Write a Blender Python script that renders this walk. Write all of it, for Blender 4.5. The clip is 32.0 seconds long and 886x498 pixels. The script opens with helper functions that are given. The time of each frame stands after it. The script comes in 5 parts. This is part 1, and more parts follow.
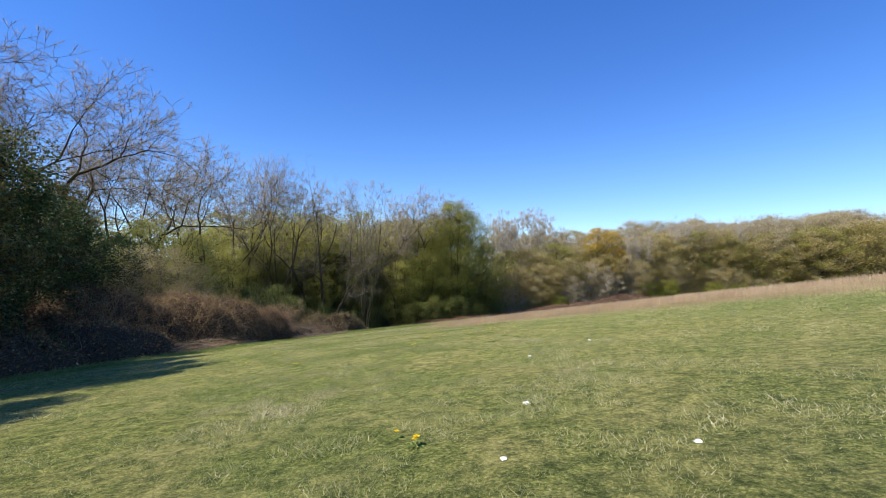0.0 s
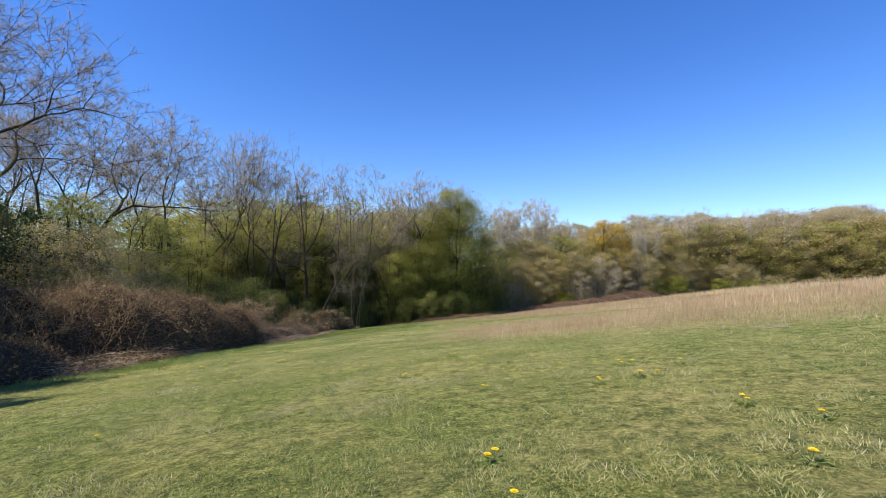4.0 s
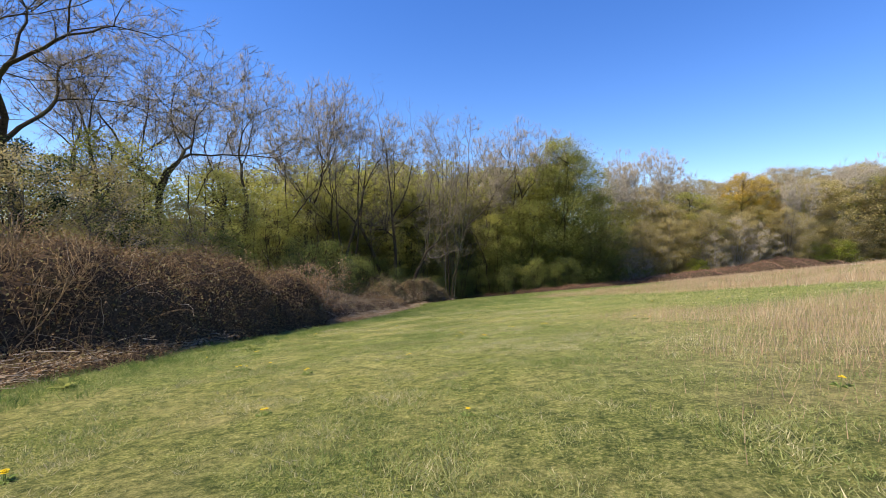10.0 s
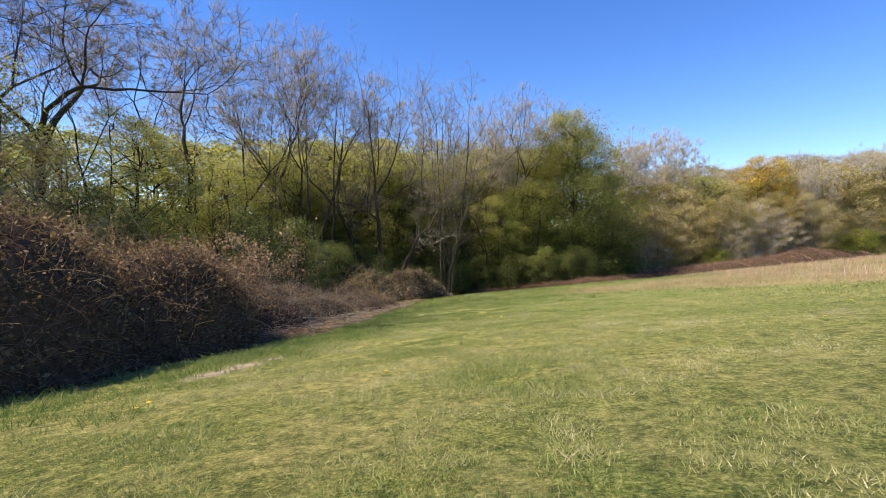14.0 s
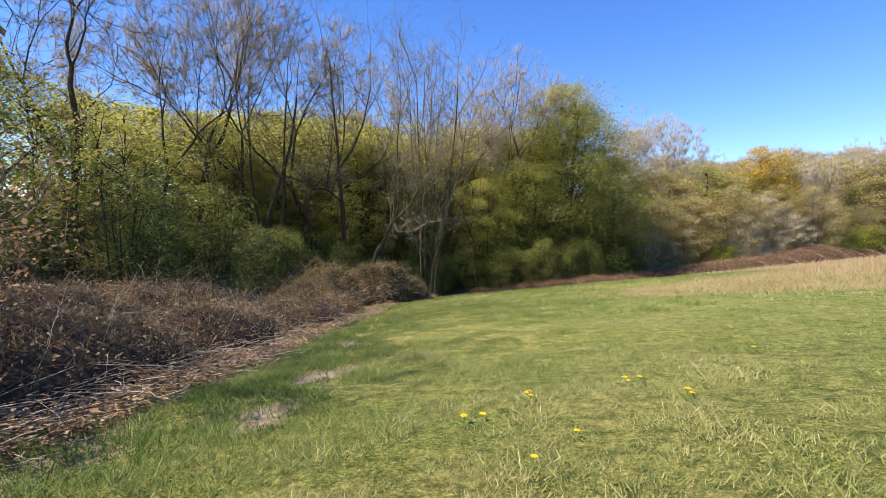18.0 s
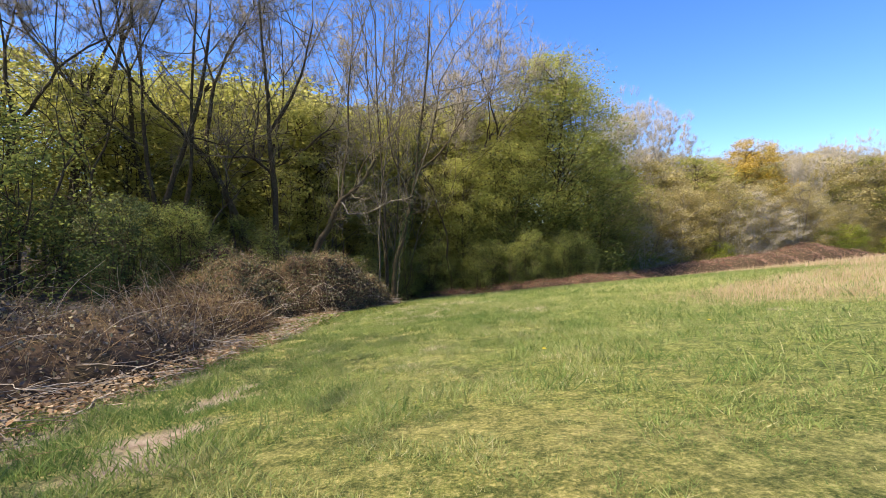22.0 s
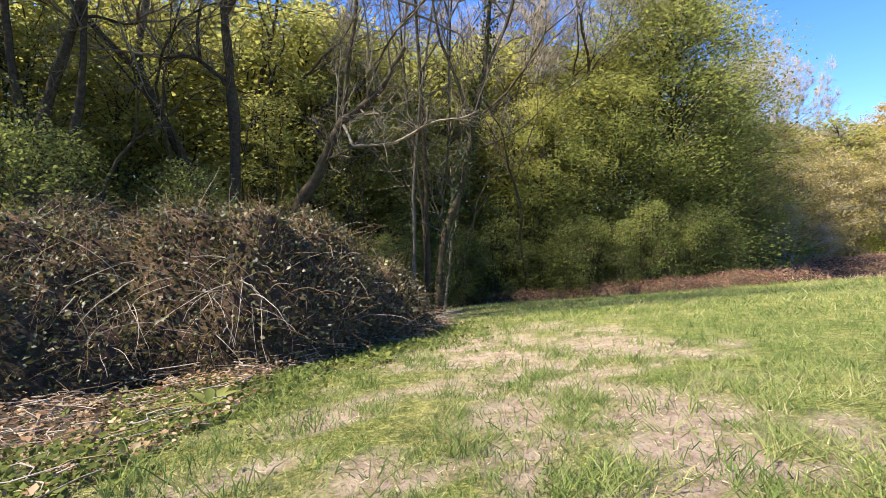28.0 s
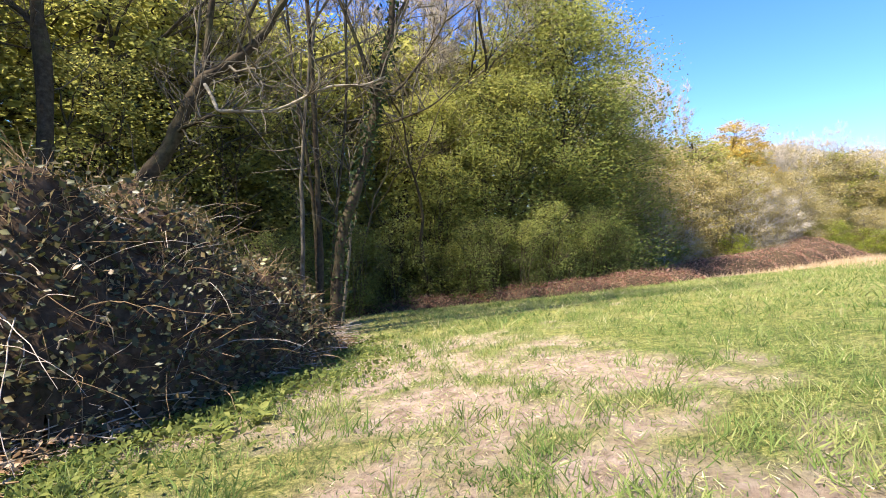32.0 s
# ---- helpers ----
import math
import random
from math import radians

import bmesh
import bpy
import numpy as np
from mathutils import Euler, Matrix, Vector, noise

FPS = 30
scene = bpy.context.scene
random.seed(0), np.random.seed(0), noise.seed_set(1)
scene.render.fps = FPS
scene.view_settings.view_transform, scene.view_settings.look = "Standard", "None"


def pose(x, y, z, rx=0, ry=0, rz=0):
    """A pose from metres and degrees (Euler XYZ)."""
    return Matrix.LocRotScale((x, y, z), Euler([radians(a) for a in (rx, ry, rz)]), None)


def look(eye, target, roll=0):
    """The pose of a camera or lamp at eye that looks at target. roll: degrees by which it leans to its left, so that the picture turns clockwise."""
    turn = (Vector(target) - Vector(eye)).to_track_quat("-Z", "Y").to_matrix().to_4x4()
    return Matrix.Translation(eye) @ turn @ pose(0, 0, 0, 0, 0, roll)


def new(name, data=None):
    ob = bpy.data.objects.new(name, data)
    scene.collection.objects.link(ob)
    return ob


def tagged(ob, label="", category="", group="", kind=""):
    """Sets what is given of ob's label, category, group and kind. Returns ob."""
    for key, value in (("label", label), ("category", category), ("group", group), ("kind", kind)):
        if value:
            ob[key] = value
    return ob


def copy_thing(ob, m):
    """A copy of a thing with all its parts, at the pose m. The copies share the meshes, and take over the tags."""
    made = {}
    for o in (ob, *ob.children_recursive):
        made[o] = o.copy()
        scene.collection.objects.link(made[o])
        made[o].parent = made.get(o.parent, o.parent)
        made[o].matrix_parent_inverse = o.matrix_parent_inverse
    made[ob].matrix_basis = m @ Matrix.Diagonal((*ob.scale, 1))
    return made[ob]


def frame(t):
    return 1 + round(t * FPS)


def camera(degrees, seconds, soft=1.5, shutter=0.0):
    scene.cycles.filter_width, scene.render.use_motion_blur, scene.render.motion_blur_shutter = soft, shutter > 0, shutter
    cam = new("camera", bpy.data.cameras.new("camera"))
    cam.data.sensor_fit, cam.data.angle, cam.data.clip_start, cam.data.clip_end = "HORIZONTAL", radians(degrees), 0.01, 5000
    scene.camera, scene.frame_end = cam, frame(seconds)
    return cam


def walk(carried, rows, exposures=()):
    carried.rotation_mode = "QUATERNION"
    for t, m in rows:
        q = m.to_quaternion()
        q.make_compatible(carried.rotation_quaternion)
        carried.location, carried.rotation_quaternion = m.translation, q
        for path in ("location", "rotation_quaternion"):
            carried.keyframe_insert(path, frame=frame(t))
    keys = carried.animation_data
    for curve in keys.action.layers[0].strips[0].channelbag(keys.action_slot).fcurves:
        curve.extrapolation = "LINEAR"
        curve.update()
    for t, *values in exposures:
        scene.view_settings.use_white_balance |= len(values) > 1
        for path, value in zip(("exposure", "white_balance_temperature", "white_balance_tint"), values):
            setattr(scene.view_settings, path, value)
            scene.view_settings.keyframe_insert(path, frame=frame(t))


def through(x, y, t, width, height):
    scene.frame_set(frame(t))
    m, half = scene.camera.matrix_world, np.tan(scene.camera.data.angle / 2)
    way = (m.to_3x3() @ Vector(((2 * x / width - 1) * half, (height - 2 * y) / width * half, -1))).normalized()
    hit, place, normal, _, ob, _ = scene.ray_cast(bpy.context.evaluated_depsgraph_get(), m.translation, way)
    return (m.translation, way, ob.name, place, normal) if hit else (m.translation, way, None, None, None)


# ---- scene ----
cam = camera(86.1, 32.0, soft=0.9)


EXPOSURES = [(0, 0.63, 6400, 10), (6, 0.66, 6500, 10), (9, 0.74, 6700, 11), (14, 0.88, 6900, 11), (19, 1.09, 7000, 11), (24, 1.27, 6850, 10), (27, 1.4, 6650, 11), (28, 1.49, 6600, 11), (30, 1.65, 6650, 12), (32, 1.67, 6650, 12)]
PATH = [
    (0.0, (0.000, 0.000, 1.000), (0.000, 4.991, 1.305), 0.00),
    (0.5, (-0.116, 0.933, 0.941), (-0.142, 5.923, 1.255), 0.02),
    (1.0, (-0.290, 1.982, 0.889), (-0.421, 6.972, 1.185), -0.11),
    (1.5, (-0.464, 3.144, 0.902), (-0.639, 8.134, 1.155), -0.08),
    (2.0, (-0.638, 4.254, 0.795), (-0.778, 9.247, 1.031), -0.10),
    (2.5, (-0.812, 5.188, 0.736), (-0.891, 10.182, 0.963), -0.04),
    (3.0, (-0.928, 6.063, 0.674), (-0.945, 11.057, 0.918), 0.01),
    (3.5, (-0.986, 6.761, 0.658), (-0.942, 11.754, 0.929), 0.17),
    (5.5, (-0.870, 8.791, 0.724), (-0.756, 13.787, 0.907), 0.32),
    (6.0, (-0.928, 9.725, 0.665), (-0.857, 14.722, 0.813), 0.35),
    (6.5, (-1.044, 10.658, 0.606), (-1.096, 15.656, 0.719), 0.24),
    (7.0, (-1.160, 11.595, 0.489), (-1.378, 16.590, 0.558), 0.15),
    (7.5, (-1.334, 12.470, 0.426), (-1.735, 17.454, 0.451), 0.08),
    (8.0, (-1.566, 13.349, 0.306), (-2.107, 18.320, 0.304), -0.02),
    (8.5, (-1.856, 14.170, 0.182), (-2.493, 19.129, 0.144), -0.15),
    (9.0, (-2.146, 14.988, 0.115), (-2.896, 19.931, 0.068), -0.18),
    (9.5, (-2.436, 15.809, -0.009), (-3.264, 20.740, -0.039), -0.22),
    (10.0, (-2.726, 16.569, -0.079), (-3.597, 21.492, -0.136), -0.19),
    (10.5, (-3.016, 17.386, -0.145), (-3.887, 22.309, -0.228), -0.19),
    (11.0, (-3.248, 18.327, -0.320), (-4.093, 23.254, -0.385), -0.21),
    (11.5, (-3.596, 19.322, -0.433), (-4.458, 24.246, -0.516), -0.20),
    (12.0, (-3.886, 20.490, -0.536), (-4.748, 25.414, -0.637), -0.20),
    (12.5, (-4.234, 21.720, -0.693), (-5.105, 26.643, -0.776), -0.19),
    (13.0, (-4.640, 23.008, -0.847), (-5.433, 27.944, -0.929), -0.15),
    (13.5, (-4.988, 24.292, -0.943), (-5.703, 29.240, -1.042), -0.10),
    (14.0, (-5.278, 25.464, -1.103), (-5.984, 30.413, -1.211), -0.11),
    (14.5, (-5.510, 26.752, -1.257), (-6.216, 31.700, -1.382), -0.01),
    (16.5, (-6.554, 31.136, -1.686), (-7.040, 36.111, -1.801), 0.34),
    (17.0, (-6.670, 32.127, -1.742), (-7.165, 37.101, -1.874), 0.35),
    (17.5, (-6.844, 33.184, -1.910), (-7.321, 38.159, -2.051), 0.34),
    (18.0, (-7.076, 34.236, -2.020), (-7.501, 39.217, -2.134), 0.40),
    (18.5, (-7.308, 35.289, -2.130), (-7.671, 40.274, -2.244), 0.46),
    (19.0, (-7.482, 36.345, -2.297), (-7.766, 41.336, -2.403), 0.60),
    (19.5, (-7.598, 37.282, -2.414), (-7.813, 42.277, -2.502), 0.55),
    (20.0, (-7.714, 38.277, -2.528), (-7.840, 43.274, -2.615), 0.69),
    (20.5, (-7.772, 39.326, -2.580), (-7.793, 44.325, -2.658), 0.82),
    (21.0, (-7.830, 40.321, -2.693), (-7.790, 45.320, -2.772), 0.77),
    (21.5, (-7.830, 41.373, -2.803), (-7.817, 46.373, -2.882), 0.69),
    (22.0, (-7.888, 42.487, -2.968), (-7.936, 47.487, -3.046), 0.64),
    (22.5, (-8.062, 43.598, -3.074), (-8.136, 48.597, -3.161), 0.75),
    (23.0, (-8.236, 44.709, -3.180), (-8.318, 49.707, -3.268), 0.76),
    (23.5, (-8.352, 45.877, -3.283), (-8.417, 50.876, -3.344), 0.75),
    (24.0, (-8.526, 47.049, -3.444), (-8.583, 52.048, -3.496), 0.74),
    (24.5, (-8.584, 48.214, -3.489), (-8.667, 53.213, -3.550), 0.76),
    (26.5, (-8.642, 51.303, -3.649), (-8.807, 56.299, -3.771), 1.32),
    (27.0, (-8.816, 52.356, -3.759), (-9.061, 57.349, -3.872), 1.18),
    (27.5, (-8.932, 53.409, -3.869), (-9.369, 58.388, -4.001), 1.11),
    (28.0, (-9.222, 54.342, -3.928), (-9.754, 59.312, -4.069), 1.08),
    (28.5, (-9.396, 54.986, -4.005), (-9.964, 59.952, -4.146), 1.00),
    (29.0, (-9.454, 55.337, -4.041), (-10.032, 60.302, -4.165), 0.81),
    (29.5, (-9.512, 55.456, -4.092), (-10.213, 60.405, -4.208), 0.59),
    (30.0, (-9.570, 55.572, -4.085), (-10.316, 60.515, -4.202), 0.42),
    (30.5, (-9.628, 55.807, -4.129), (-10.409, 60.744, -4.263), 0.25),
    (31.0, (-9.686, 56.158, -4.165), (-10.023, 61.145, -4.306), 0.44),
    (31.5, (-9.686, 56.451, -4.205), (-9.479, 61.446, -4.302), 0.86),
    (32.0, (-9.686, 56.625, -4.195), (-9.052, 61.584, -4.241), 0.96),
]
walk(cam, [(t, look(eye, target, roll)) for t, eye, target, roll in PATH], EXPOSURES)

# ---- world, sun and exposure ----
SUN = Vector((-0.90, -0.42, 1.25)).normalized()
world = bpy.data.worlds.new("sky")
scene.world = world
world.use_nodes = True
wn = world.node_tree.nodes
wl = world.node_tree.links
sky = wn.new("ShaderNodeTexSky")
sky.sky_type, sky.sun_disc = "NISHITA", False
sky.sun_elevation = math.asin(SUN.z)
sky.sun_rotation = math.atan2(SUN.x, SUN.y)
sky.air_density, sky.dust_density, sky.ozone_density = 1.0, 0.0, 4.2
tint = wn.new("ShaderNodeHueSaturation")
tint.inputs["Hue"].default_value = 0.515
tint.inputs["Saturation"].default_value = 1.27
wl.new(sky.outputs[0], tint.inputs["Color"])
wl.new(tint.outputs[0], wn["Background"].inputs[0])
wn["Background"].inputs[1].default_value = 0.135
sun_data = bpy.data.lights.new("sun", "SUN")
sun_data.energy, sun_data.angle, sun_data.color = 5.0, radians(0.5), (1.0, 0.95, 0.86)
sun = new("sun", sun_data)
sun.matrix_world = look(SUN * 80, (0, 0, 0))

# ---- materials ----


def nodes_of(name):
    m = bpy.data.materials.new(name)
    m.use_nodes = True
    return m, m.node_tree.nodes, m.node_tree.links, m.node_tree.nodes["Principled BSDF"]


def ramp(n, stops):
    r = n.new("ShaderNodeValToRGB")
    while len(r.color_ramp.elements) < len(stops):
        r.color_ramp.elements.new(0.5)
    for e, (p, c) in zip(r.color_ramp.elements, stops):
        e.position, e.color = p, (*c, 1)
    return r


def noise_tex(n, l, scale, detail=4.0, rough=0.6, coords="Object"):
    co = n.new("ShaderNodeTexCoord")
    t = n.new("ShaderNodeTexNoise")
    t.inputs["Scale"].default_value, t.inputs["Detail"].default_value, t.inputs["Roughness"].default_value = scale, detail, rough
    l.new(co.outputs[coords], t.inputs["Vector"])
    return t


def mix(n, l, fac, a, b, blend="MIX"):
    x = n.new("ShaderNodeMix")
    x.data_type, x.blend_type = "RGBA", blend
    for sock, v in ((x.inputs[0], fac), (x.inputs[6], a), (x.inputs[7], b)):
        if isinstance(v, (int, float)):
            sock.default_value = v
        elif isinstance(v, tuple):
            sock.default_value = (*v, 1)
        else:
            l.new(v, sock)
    return x.outputs[2]


def attr(n, name):
    a = n.new("ShaderNodeAttribute")
    a.attribute_name = name
    return a.outputs["Fac"]


def bump(n, l, height, strength, distance):
    b = n.new("ShaderNodeBump")
    b.inputs["Strength"].default_value, b.inputs["Distance"].default_value = strength, distance
    l.new(height, b.inputs["Height"])
    return b.outputs[0]


def bark(name, dark, light, moss=(0.09, 0.10, 0.03), moss_amount=0.35, gloss=0.15):
    m, n, l, p = nodes_of(name)
    a = noise_tex(n, l, 9.0, 6, 0.7)
    b = noise_tex(n, l, 1.3, 3, 0.6)
    r = ramp(n, [(0.3, dark), (0.7, light)])
    l.new(a.outputs["Fac"], r.inputs[0])
    r2 = ramp(n, [(0.5, (0, 0, 0)), (0.72, (moss_amount,) * 3)])
    l.new(b.outputs["Fac"], r2.inputs[0])
    l.new(mix(n, l, r2.outputs[0], r.outputs[0], moss), p.inputs["Base Color"])
    p.inputs["Roughness"].default_value = 0.9
    p.inputs["Specular IOR Level"].default_value = gloss
    l.new(bump(n, l, a.outputs["Fac"], 0.7, 0.03), p.inputs["Normal"])
    return m


def foliage(name, stops, through=0.35, rough=0.55, spread=0.35):
    """Leaves: colour by each leaf's tone, in crowns raised with height as light falls, and shifted a little from plant
    to plant; light passes through them.
    """
    m, n, l, p = nodes_of(name)
    info = n.new("ShaderNodeObjectInfo")
    add = n.new("ShaderNodeMath")
    add.operation = "MULTIPLY_ADD"
    l.new(info.outputs["Random"], add.inputs[0])
    add.inputs[1].default_value = spread
    l.new(attr(n, "tone"), add.inputs[2])
    r = ramp(n, stops)
    l.new(add.outputs[0], r.inputs[0])
    l.new(r.outputs[0], p.inputs["Base Color"])
    p.inputs["Roughness"].default_value = rough
    p.inputs["Specular IOR Level"].default_value = 0.12 if rough > 0.6 else 0.3
    t = n.new("ShaderNodeBsdfTranslucent")
    l.new(r.outputs[0], t.inputs["Color"])
    s = n.new("ShaderNodeMixShader")
    s.inputs[0].default_value = through
    l.new(p.outputs[0], s.inputs[1])
    l.new(t.outputs[0], s.inputs[2])
    l.new(s.outputs[0], n["Material Output"].inputs[0])
    return m


def plain(name, color, rough=0.8, var=0.25, scale=6.0):
    m, n, l, p = nodes_of(name)
    t = noise_tex(n, l, scale, 5)
    r = ramp(n, [(0.3, tuple(c * (1 - var) for c in color)), (0.7, tuple(min(1, c * (1 + var)) for c in color))])
    l.new(t.outputs["Fac"], r.inputs[0])
    l.new(r.outputs[0], p.inputs["Base Color"])
    p.inputs["Roughness"].default_value = rough
    return m


BARK_DARK = bark("bark_dark", (0.028, 0.02, 0.012), (0.095, 0.073, 0.045), gloss=0.06)
BARK_GREY = bark("bark_grey", (0.075, 0.06, 0.04), (0.235, 0.195, 0.135), moss_amount=0.25)
BARK_PALE = bark("bark_pale", (0.22, 0.19, 0.15), (0.50, 0.45, 0.38), moss_amount=0.1)
TWIG = bark("twig_grey", (0.16, 0.13, 0.085), (0.42, 0.355, 0.255), moss_amount=0.1, gloss=0.05)
TWIG_PALE = bark("twig_pale", (0.20, 0.17, 0.125), (0.42, 0.36, 0.27), moss_amount=0.0)
# dark to pale; crowns read these by height, painting in light from above
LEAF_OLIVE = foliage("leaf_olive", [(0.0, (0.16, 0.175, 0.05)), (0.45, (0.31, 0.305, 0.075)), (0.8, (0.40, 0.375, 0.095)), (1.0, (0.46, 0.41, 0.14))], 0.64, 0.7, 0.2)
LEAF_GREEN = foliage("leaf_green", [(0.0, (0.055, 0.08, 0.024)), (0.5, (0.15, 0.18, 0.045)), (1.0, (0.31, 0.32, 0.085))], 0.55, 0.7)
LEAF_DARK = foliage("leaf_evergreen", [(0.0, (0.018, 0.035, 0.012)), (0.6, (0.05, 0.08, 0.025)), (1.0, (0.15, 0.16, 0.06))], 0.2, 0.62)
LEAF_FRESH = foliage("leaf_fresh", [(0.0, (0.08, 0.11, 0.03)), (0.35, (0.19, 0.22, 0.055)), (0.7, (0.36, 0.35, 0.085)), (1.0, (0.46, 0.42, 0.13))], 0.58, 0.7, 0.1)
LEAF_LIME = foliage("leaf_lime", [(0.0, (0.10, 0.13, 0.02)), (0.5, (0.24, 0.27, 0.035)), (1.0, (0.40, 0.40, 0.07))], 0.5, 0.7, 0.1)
LEAF_IVY = foliage("leaf_ivy", [(0.0, (0.03, 0.04, 0.014)), (0.5, (0.10, 0.095, 0.03)), (1.0, (0.28, 0.23, 0.08))], 0.3, 0.6)
LEAF_OCHRE = foliage("leaf_ochre", [(0.0, (0.32, 0.21, 0.025)), (0.6, (0.50, 0.32, 0.04)), (1.0, (0.56, 0.40, 0.09))], 0.45)
LEAF_BROWN = foliage("leaf_dry", [(0.0, (0.12, 0.06, 0.03)), (0.5, (0.28, 0.16, 0.08)), (1.0, (0.45, 0.33, 0.2))], 0.25, 0.7)
LEAF_BEECH = foliage("leaf_beech", [(0.0, (0.18, 0.095, 0.045)), (0.5, (0.36, 0.215, 0.115)), (1.0, (0.52, 0.37, 0.22))], 0.35, 0.7)
LEAF_BUFF = foliage("leaf_buff", [(0.0, (0.18, 0.145, 0.04)), (0.5, (0.34, 0.27, 0.085)), (1.0, (0.47, 0.385, 0.17))], 0.45, 0.7)
BRAMBLE_LEAF = foliage("bramble_leaf", [(0.0, (0.07, 0.04, 0.022)), (0.45, (0.20, 0.125, 0.06)), (0.75, (0.23, 0.20, 0.07)), (1.0, (0.44, 0.35, 0.22))], 0.25, 0.62, 0.15)
BRAMBLE_GREEN = foliage("bramble_green_leaf", [(0.0, (0.09, 0.065, 0.042)), (0.4, (0.23, 0.16, 0.10)), (0.7, (0.28, 0.24, 0.105)), (1.0, (0.50, 0.41, 0.28))], 0.2, 0.55, 0.1)
BRAMBLE_MOUND = foliage("bramble_mound_leaf", [(0.0, (0.025, 0.03, 0.014)), (0.35, (0.085, 0.085, 0.03)), (0.6, (0.165, 0.115, 0.05)), (0.8, (0.22, 0.23, 0.07)), (1.0, (0.48, 0.42, 0.30))], 0.25, 0.46, 0.1)
CANE = bark("cane_brown", (0.10, 0.062, 0.03), (0.35, 0.24, 0.13), moss_amount=0.0, gloss=0.05)
BRAMBLE_RED = foliage("bramble_red_leaf", [(0.0, (0.12, 0.05, 0.035)), (0.5, (0.26, 0.13, 0.09)), (1.0, (0.42, 0.28, 0.2))], 0.3, 0.7, 0.1)
CANE_PALE = bark("cane_pale", (0.24, 0.18, 0.125), (0.54, 0.45, 0.35), moss_amount=0.0, gloss=0.08)
# for the solid thicket core: shade between the stems is in this dark colour
DARK_CORE = bark("twig_mass", (0.024, 0.016, 0.010), (0.11, 0.072, 0.045), moss_amount=0.15, gloss=0.02)
GRASS = foliage("grass_blade", [(0.0, (0.085, 0.145, 0.035)), (0.3, (0.20, 0.26, 0.07)), (0.6, (0.37, 0.365, 0.135)), (0.8, (0.52, 0.46, 0.23)), (1.0, (0.72, 0.62, 0.39))], 0.4, 0.8, 0.0)
STRAW = foliage("straw", [(0.0, (0.34, 0.22, 0.12)), (0.5, (0.56, 0.40, 0.24)), (1.0, (0.76, 0.64, 0.44))], 0.35, 0.6, 0.0)
YELLOW = plain("petal_yellow", (0.85, 0.62, 0.01), 0.6, 0.1, 60)
LITTER = plain("paper_white", (0.75, 0.73, 0.68), 0.7, 0.1, 30)


def ground_material():
    m, n, l, p = nodes_of("meadow_soil")
    fine = noise_tex(n, l, 38.0, 8, 0.8)
    mid = noise_tex(n, l, 0.9, 5, 0.65)
    big = noise_tex(n, l, 0.12, 4, 0.6)
    turf = ramp(n, [(0.38, (0.06, 0.085, 0.02)), (0.5, (0.21, 0.22, 0.06)), (0.60, (0.46, 0.40, 0.18))])
    l.new(fine.outputs["Fac"], turf.inputs[0])
    dry = ramp(n, [(0.42, (0, 0, 0)), (0.66, (0.45, 0.45, 0.45))])
    l.new(mid.outputs["Fac"], dry.inputs[0])
    c = mix(n, l, dry.outputs[0], turf.outputs[0], (0.42, 0.34, 0.17))
    clump = ramp(n, [(0.40, (0.35, 0.42, 0.3)), (0.60, (1.4, 1.32, 1.2))])
    l.new(noise_tex(n, l, 7.0, 7, 0.85).outputs["Fac"], clump.inputs[0])
    c = mix(n, l, 1.0, c, clump.outputs[0], "MULTIPLY")
    shade = ramp(n, [(0.35, (0.75, 0.85, 0.7)), (0.7, (1.15, 1.08, 1.0))])
    l.new(big.outputs["Fac"], shade.inputs[0])
    c = mix(n, l, 1.0, c, shade.outputs[0], "MULTIPLY")
    straw = ramp(n, [(0.3, (0.20, 0.13, 0.06)), (0.7, (0.46, 0.34, 0.19))])
    l.new(fine.outputs["Fac"], straw.inputs[0])
    thin = n.new("ShaderNodeMath")
    thin.operation = "MULTIPLY"
    thin.inputs[1].default_value = 0.45
    l.new(attr(n, "dry"), thin.inputs[0])
    c = mix(n, l, thin.outputs[0], c, straw.outputs[0])
    earth = ramp(n, [(0.30, (0.20, 0.13, 0.085)), (0.5, (0.40, 0.29, 0.21)), (0.7, (0.54, 0.42, 0.32))])
    l.new(noise_tex(n, l, 5.0, 8, 0.7).outputs["Fac"], earth.inputs[0])
    c = mix(n, l, attr(n, "bare"), c, earth.outputs[0])
    humus = ramp(n, [(0.3, (0.03, 0.025, 0.015)), (0.7, (0.12, 0.09, 0.055))])
    l.new(fine.outputs["Fac"], humus.inputs[0])
    c = mix(n, l, attr(n, "wood"), c, humus.outputs[0])
    l.new(c, p.inputs["Base Color"])
    p.inputs["Roughness"].default_value = 0.95
    p.inputs["Specular IOR Level"].default_value = 0.15
    l.new(bump(n, l, fine.outputs["Fac"], 1.0, 0.04), p.inputs["Normal"])
    return m


SOIL = ground_material()

# ---- geometry helpers ----
from functools import lru_cache

rng = np.random.default_rng(11)


@lru_cache(maxsize=None)
def noise_table(seed):
    return np.random.default_rng(seed).random((256, 256))


